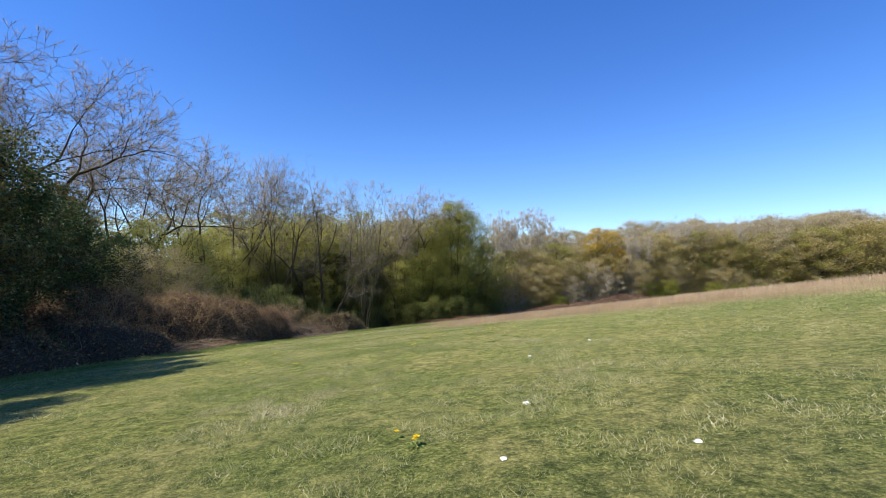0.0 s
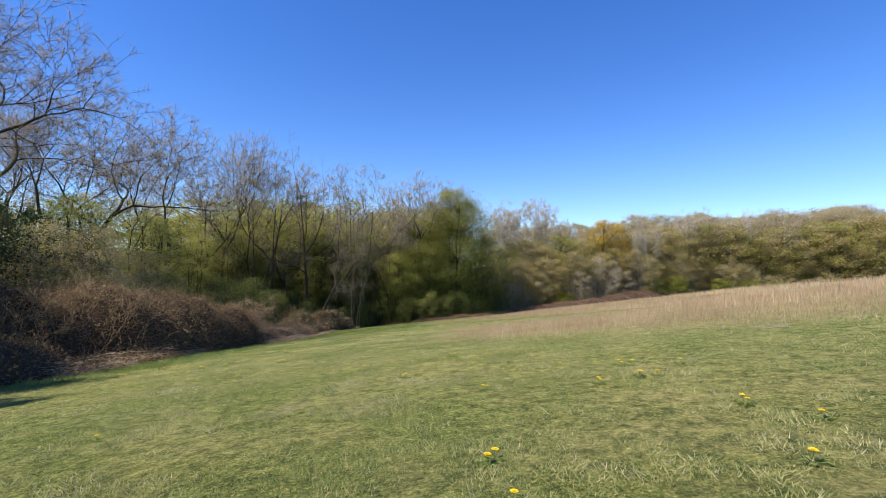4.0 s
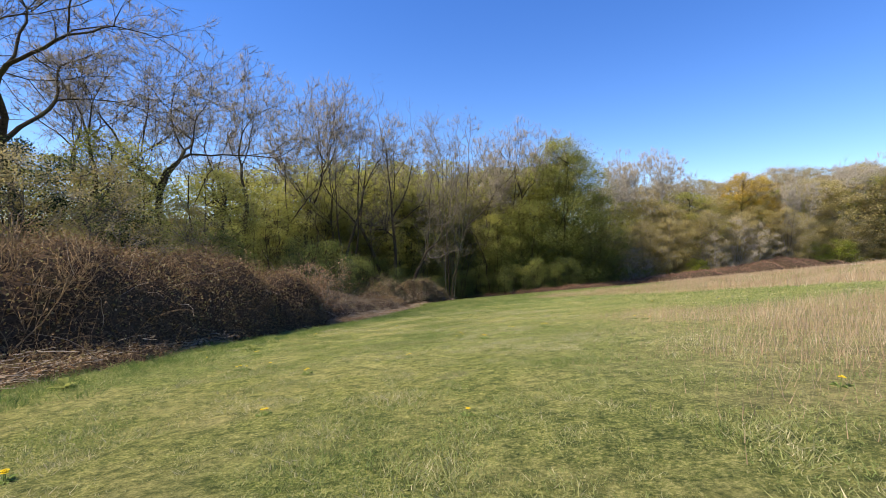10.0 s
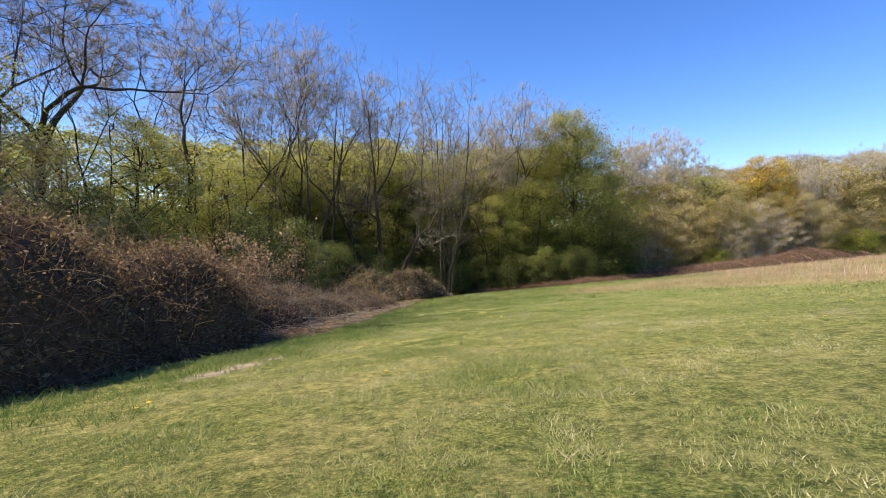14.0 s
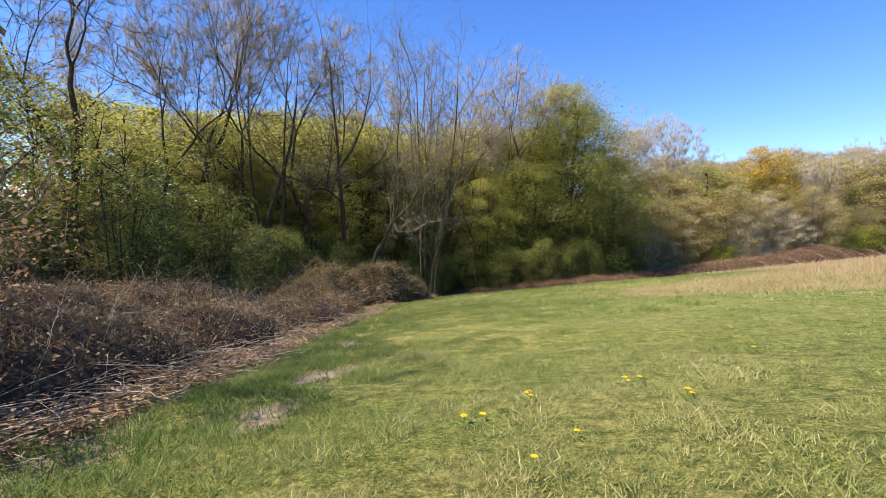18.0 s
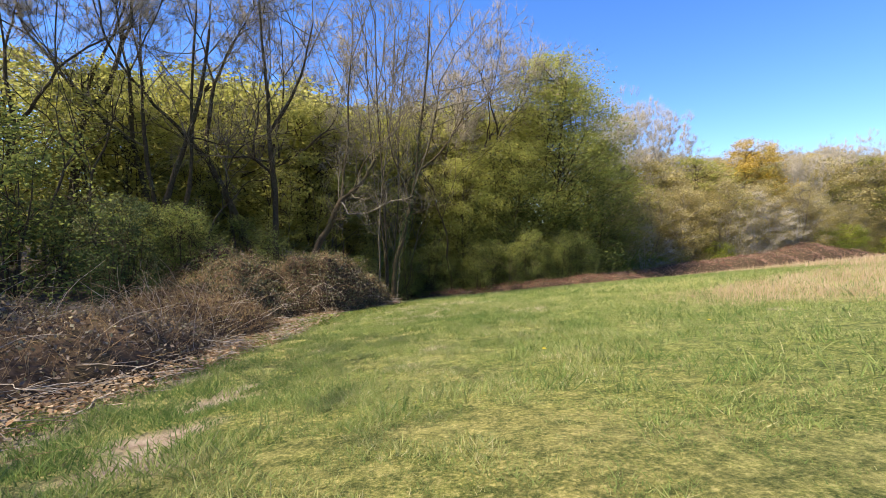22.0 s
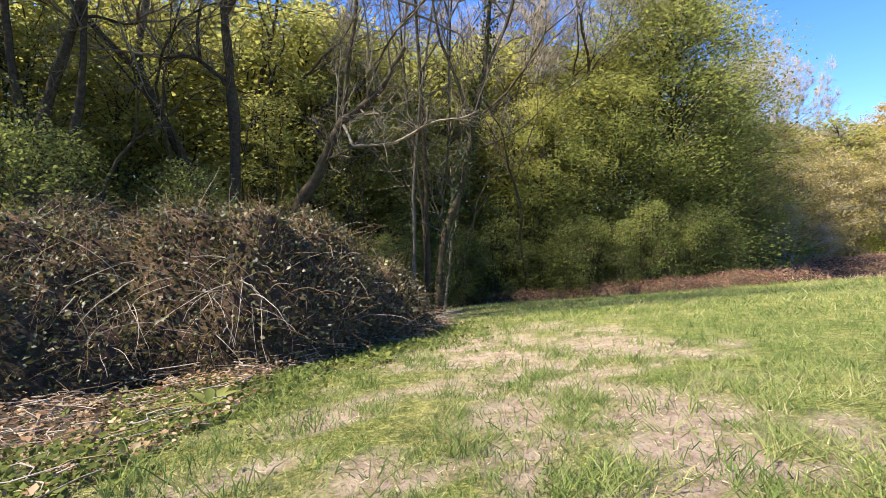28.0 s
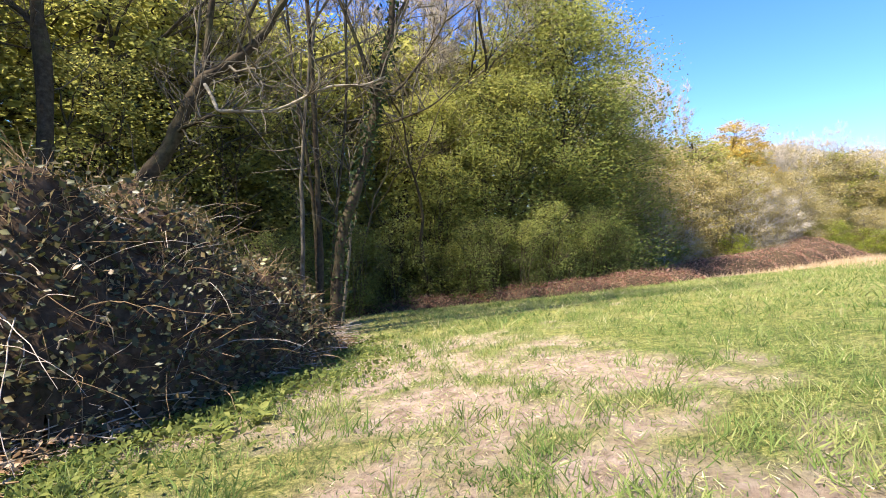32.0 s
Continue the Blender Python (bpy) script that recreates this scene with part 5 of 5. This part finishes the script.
def brash(name, label, seed, x0, x1, y0, y1, count, length, height):
    """A heap of cut stems lying on the ground."""
    gen = np.random.default_rng(seed)
    cx, cy = gen.uniform(x0, x1, count), gen.uniform(y0, y1, count)
    cx = hedge_x(cy) + cx
    root = empty(name, float(cx.mean()), float(cy.mean()), ground_z(cx.mean(), cy.mean()))
    at = np.array(root.location)
    for pn, mat, share in (("pale_brash", CANE_PALE, 0.6), ("brown_brash", CANE, 0.4)):
        g = Geo()
        for _ in range(int(count * share)):
            i = gen.integers(count)
            az, L = gen.uniform(0, 6.28), length * gen.uniform(0.3, 1.2)
            q = np.linspace(-0.5, 0.5, 5)
            px = cx[i] + math.cos(az) * L * q + gen.normal(0, 0.04, 5)
            py = cy[i] + math.sin(az) * L * q + gen.normal(0, 0.04, 5)
            pz = land(px, py) + gen.uniform(0.0, height) * gen.random() + gen.uniform(-0.15, 0.3) * q * L + 0.02
            pz = np.maximum(pz, land(px, py) + 0.005)
            g.tube(np.stack([px, py, pz], -1) - at, np.linspace(1, 0.5, 5) * gen.uniform(0.004, 0.009), 3, gen.random(), False)
        tagged(part(pn, g, mat, root), kind="stuff")
    n = count * 6
    lx, ly = gen.uniform(x0, x1, n), gen.uniform(y0, y1, n)
    lx = hedge_x(ly) + lx
    g = Geo()
    g.leaves(np.stack([lx, ly, land(lx, ly) + gen.uniform(0, height * 0.5, n)], -1) - at, 0.07 * gen.uniform(0.5, 1.3, n), gen.uniform(0.2, 1, n), 0.6, gen)
    tagged(part("leaf_litter", g, LEAF_BROWN, root), kind="stuff")
    tagged(root, label, "brash", "cut brash along the hedge foot")




def stem_fan(x, y, lift, count, seed):
    """A spray of bleached dead stems hanging fanwise over the face of a thicket."""
    gen = np.random.default_rng(seed)
    root = empty("dead_stem_fan", x, y, ground_z(x, y))
    for _ in range(count):
        a = gen.uniform(-1.2, 1.2)
        d = unit(np.array([math.sin(a) * 0.7 + 0.1, -0.3, gen.normal(0, 0.55)]))
        p = np.array([gen.normal(0, 0.35), gen.normal(0, 0.12), lift + gen.normal(0, 0.3)])
        q, step = [p], gen.uniform(0.35, 1.3) / 6
        for _ in range(6):
            d = unit(d + gen.normal(size=3) * 0.12 + [0.0, -0.02, -0.13])
            p = p + d * step
            p[2] = max(p[2], 0.03)
            q.append(p)
        g = Geo()
        g.tube(np.array(q), np.linspace(1, 0.35, 7) * gen.uniform(0.003, 0.0075), 4, gen.random(), True)
        part("dead_stem", g, CANE_PALE, root)
    tagged(root, "fan of bleached dead bramble stems over the mound", "dead stems")


stem_fan(-12.75, 60.35, 1.0, 60, 471)
stem_fan(-12.0, 61.6, 0.8, 30, 472)
stem_fan(-14.2, 59.6, 0.9, 26, 473)
brash("brash_heap", "heap of bleached cut stems at the bramble foot", 411, -1.3, 0.35, 20.5, 30, 750, 0.8, 0.55)
brash("brash_heap", "flattened pale dead stems beside the grass", 412, -1.6, 0.6, 37, 43, 950, 0.9, 0.4)
brash("brash_heap", "flattened pale dead stems beside the grass", 413, -1.8, 0.7, 43.5, 51.5, 1300, 0.65, 0.4)
brash("brash_heap", "trampled dry stems and leaves by the worn path", 414, -2.6, 0.9, 51.5, 59, 1100, 0.5, 0.2)
brash("brash_heap", "low dead stems fallen round the bramble mound", 415, -0.7, 0.4, 59.2, 66.5, 800, 0.6, 0.35)

# ---- flowers and litter in the grass ----


def dandelion(seed):
    gen = np.random.default_rng(seed)
    root = empty("dandelion", 0, 0, 0)
    g = Geo()
    g.tube([(0, 0, -0.02), (0.005, 0, 0.04), (0.01, 0.005, 0.085)], [0.003, 0.003, 0.0025], 4, 0.3)
    part("stalk", g, GRASS, root)
    g = Geo()
    for ring, (k, r, up) in enumerate(((16, 0.030, 0.004), (12, 0.021, 0.009), (8, 0.012, 0.013))):
        for i in range(k):
            a = 2 * math.pi * (i + 0.5 * ring + gen.uniform(-0.2, 0.2)) / k
            c, w = np.array([math.cos(a), math.sin(a), 0]), np.array([-math.sin(a), math.cos(a), 0]) * r * 0.22
            o = np.array([0.01, 0.005, 0.083])
            g.add([o, o + c * r * 0.7 + w + [0, 0, up], o + c * r + [0, 0, up * 0.7], o + c * r * 0.7 - w + [0, 0, up]], [[0, 1, 2], [0, 2, 3]])
    part("flower_head", g, YELLOW, root, "yellow rayed flower head")
    g = Geo()
    for i in range(6):
        a = i * 1.05 + gen.uniform(-0.3, 0.3)
        c, w = np.array([math.cos(a), math.sin(a), 0]), np.array([-math.sin(a), math.cos(a), 0]) * 0.012
        L = gen.uniform(0.06, 0.11)
        g.add([c * 0.005 + [0, 0, 0.005], c * L * 0.6 + w + [0, 0, 0.03], c * L + [0, 0, 0.015], c * L * 0.6 - w + [0, 0, 0.03]], [[0, 1, 2], [0, 2, 3]], 0.32)
    part("leaf_rosette", g, GRASS, root)
    return root


dand = [dandelion(421), dandelion(422)]
spots = [(-0.6, 10.2), (1.6, 10.4), (1.4, 10.9), (-2.7, 8.9), (0.7, 12.1), (-1.4, 13.8), (-0.6, 15.7), (-0.4, 12.4), (1.3, 13), (1.9, 12.8), (1.2, 12.3), (-4.4, 15.7), (-4.5, 18.3), (-6.7, 19.2), (-6.1, 19.1), (-5.1, 20.5), (-0.4, 20.6), (-7.2, 23.4), (-5.7, 22.6), (-8.1, 25.4), (-8.9, 24.9), (-6.8, 23.6), (-8.9, 29.6), (-4.5, 23.5), (-3.5, 25.4), (-2.4, 27.3), (-0.2, 27.4), (-4, 26), (-4.1, 26.4), (-3.1, 27.1), (-2.4, 27.7), (-7.2, 37.6), (-6.8, 36.8), (-6.5, 37.2), (-5.5, 38), (-4.1, 39.7), (-3.4, 41.6), (-5.8, 38.5), (-6.7, 38.3), (-0.2, 3.3)]
gen = np.random.default_rng(431)
spots = [(x + gen.normal(0, 0.06) * k, y + gen.normal(0, 0.06) * k) for x, y in spots for k in range(gen.integers(1, 4))]
for x, y in [(gen.uniform(-7, 6), gen.uniform(9, 52)) for _ in range(60)]:
    if x > hedge_x(y) + 1.5 and tall(x, y) < 0.3 and fbm(x, y, 6, 77) > 0.42:
        spots += [(x, y)]
for x, y in spots:
    tagged(place(dand[int(gen.integers(2))], float(x), float(y), gen.uniform(0.65, 0.95)), "yellow dandelion in bloom in the short grass", "dandelion", "dandelions in the meadow")
for q in dand:
    drop_proto(q)
for x, y, size in ((0.72, 4.15, 0.028), (0.36, 2.9, 0.02), (1.5, 2.85, 0.022), (2.6, 8.5, 0.03), (1.3, 7.2, 0.025)):
    gen = np.random.default_rng(int(x * 100 + y * 10))
    bm = bmesh.new()
    bmesh.ops.create_icosphere(bm, subdivisions=2, radius=size)
    for v in bm.verts:
        v.co += v.co * gen.normal(0, 0.18)
        v.co.z *= 0.5
    me = bpy.data.meshes.new("paper_scrap")
    bm.to_mesh(me)
    bm.free()
    me.materials.append(LITTER)
    ob = new("paper_scrap", me)
    ob.location = (x, y, ground_z(x, y) + size * 0.4)
    tagged(ob, "small crumpled white scrap lying in the grass", "litter", "white scraps in the grass")

# ---- herbs at the foot of the big bramble mound ----
gen = np.random.default_rng(441)
n = 20000
hy = gen.uniform(55.5, 66, n)
hx = hedge_x(hy) + gen.normal(0.3, 0.55, n)
keep = fbm(hx, hy, 0.8, 445) + gen.normal(0, 0.05, n) > 0.45
hx, hy = hx[keep], hy[keep]
g = Geo()
g.leaves(np.stack([hx, hy, land(hx, hy) + gen.uniform(0.0, 0.2, len(hx)) * fbm(hx, hy, 0.6, 447)], -1), 0.06 * gen.uniform(0.5, 1.4, len(hx)), np.clip(gen.normal(0.45, 0.2, len(hx)), 0, 1), 0.5, gen)
tagged(part("ground_herbs", g, LEAF_GREEN, None), "low green nettles and cleavers at the bramble foot", "herbs", kind="stuff")


def dock_plant(x, y, scale, seed):
    """A dock: a rosette of long upright wavy leaves."""
    gen = np.random.default_rng(seed)
    root = empty("dock_plant", x, y, ground_z(x, y))
    for i in range(9):
        a = i * 0.75 + gen.uniform(-0.3, 0.3)
        L, up = scale * gen.uniform(0.6, 1.1), gen.uniform(0.5, 1.2)
        c, w = np.array([math.cos(a), math.sin(a), 0]), np.array([-math.sin(a), math.cos(a), 0])
        v, f = [], []
        for k in range(6):
            q = k / 5
            mid = c * L * q + np.array([0, 0, L * (up * q - 0.55 * up * q * q) - 0.01])
            half = L * 0.16 * math.sin(math.pi * min(q * 0.92 + 0.06, 1)) + 0.002
            v += [mid - w * half + [0, 0, half * 0.4], mid, mid + w * half + [0, 0, half * 0.4]]
            if k:
                b = k * 3
                f += [[b - 3, b - 2, b + 1], [b - 3, b + 1, b], [b - 2, b - 1, b + 2], [b - 2, b + 2, b + 1]]
        g = Geo()
        g.add(v, f, gen.uniform(0.5, 0.9))
        part("leaf", g, LEAF_GREEN, root, smooth=True)
    tagged(root, "broad-leaved dock with bright green upright leaves", "dock", "docks by the path")


for i, (x, y, sc) in enumerate(((-11.9, 58.6, 0.3), (-11.75, 58.3, 0.22), (-10.9, 60.4, 0.2), (-10.7, 60.7, 0.22), (-9.6, 22.6, 0.22), (-9.2, 26.9, 0.25))):
    dock_plant(x, y, sc, 450 + i)
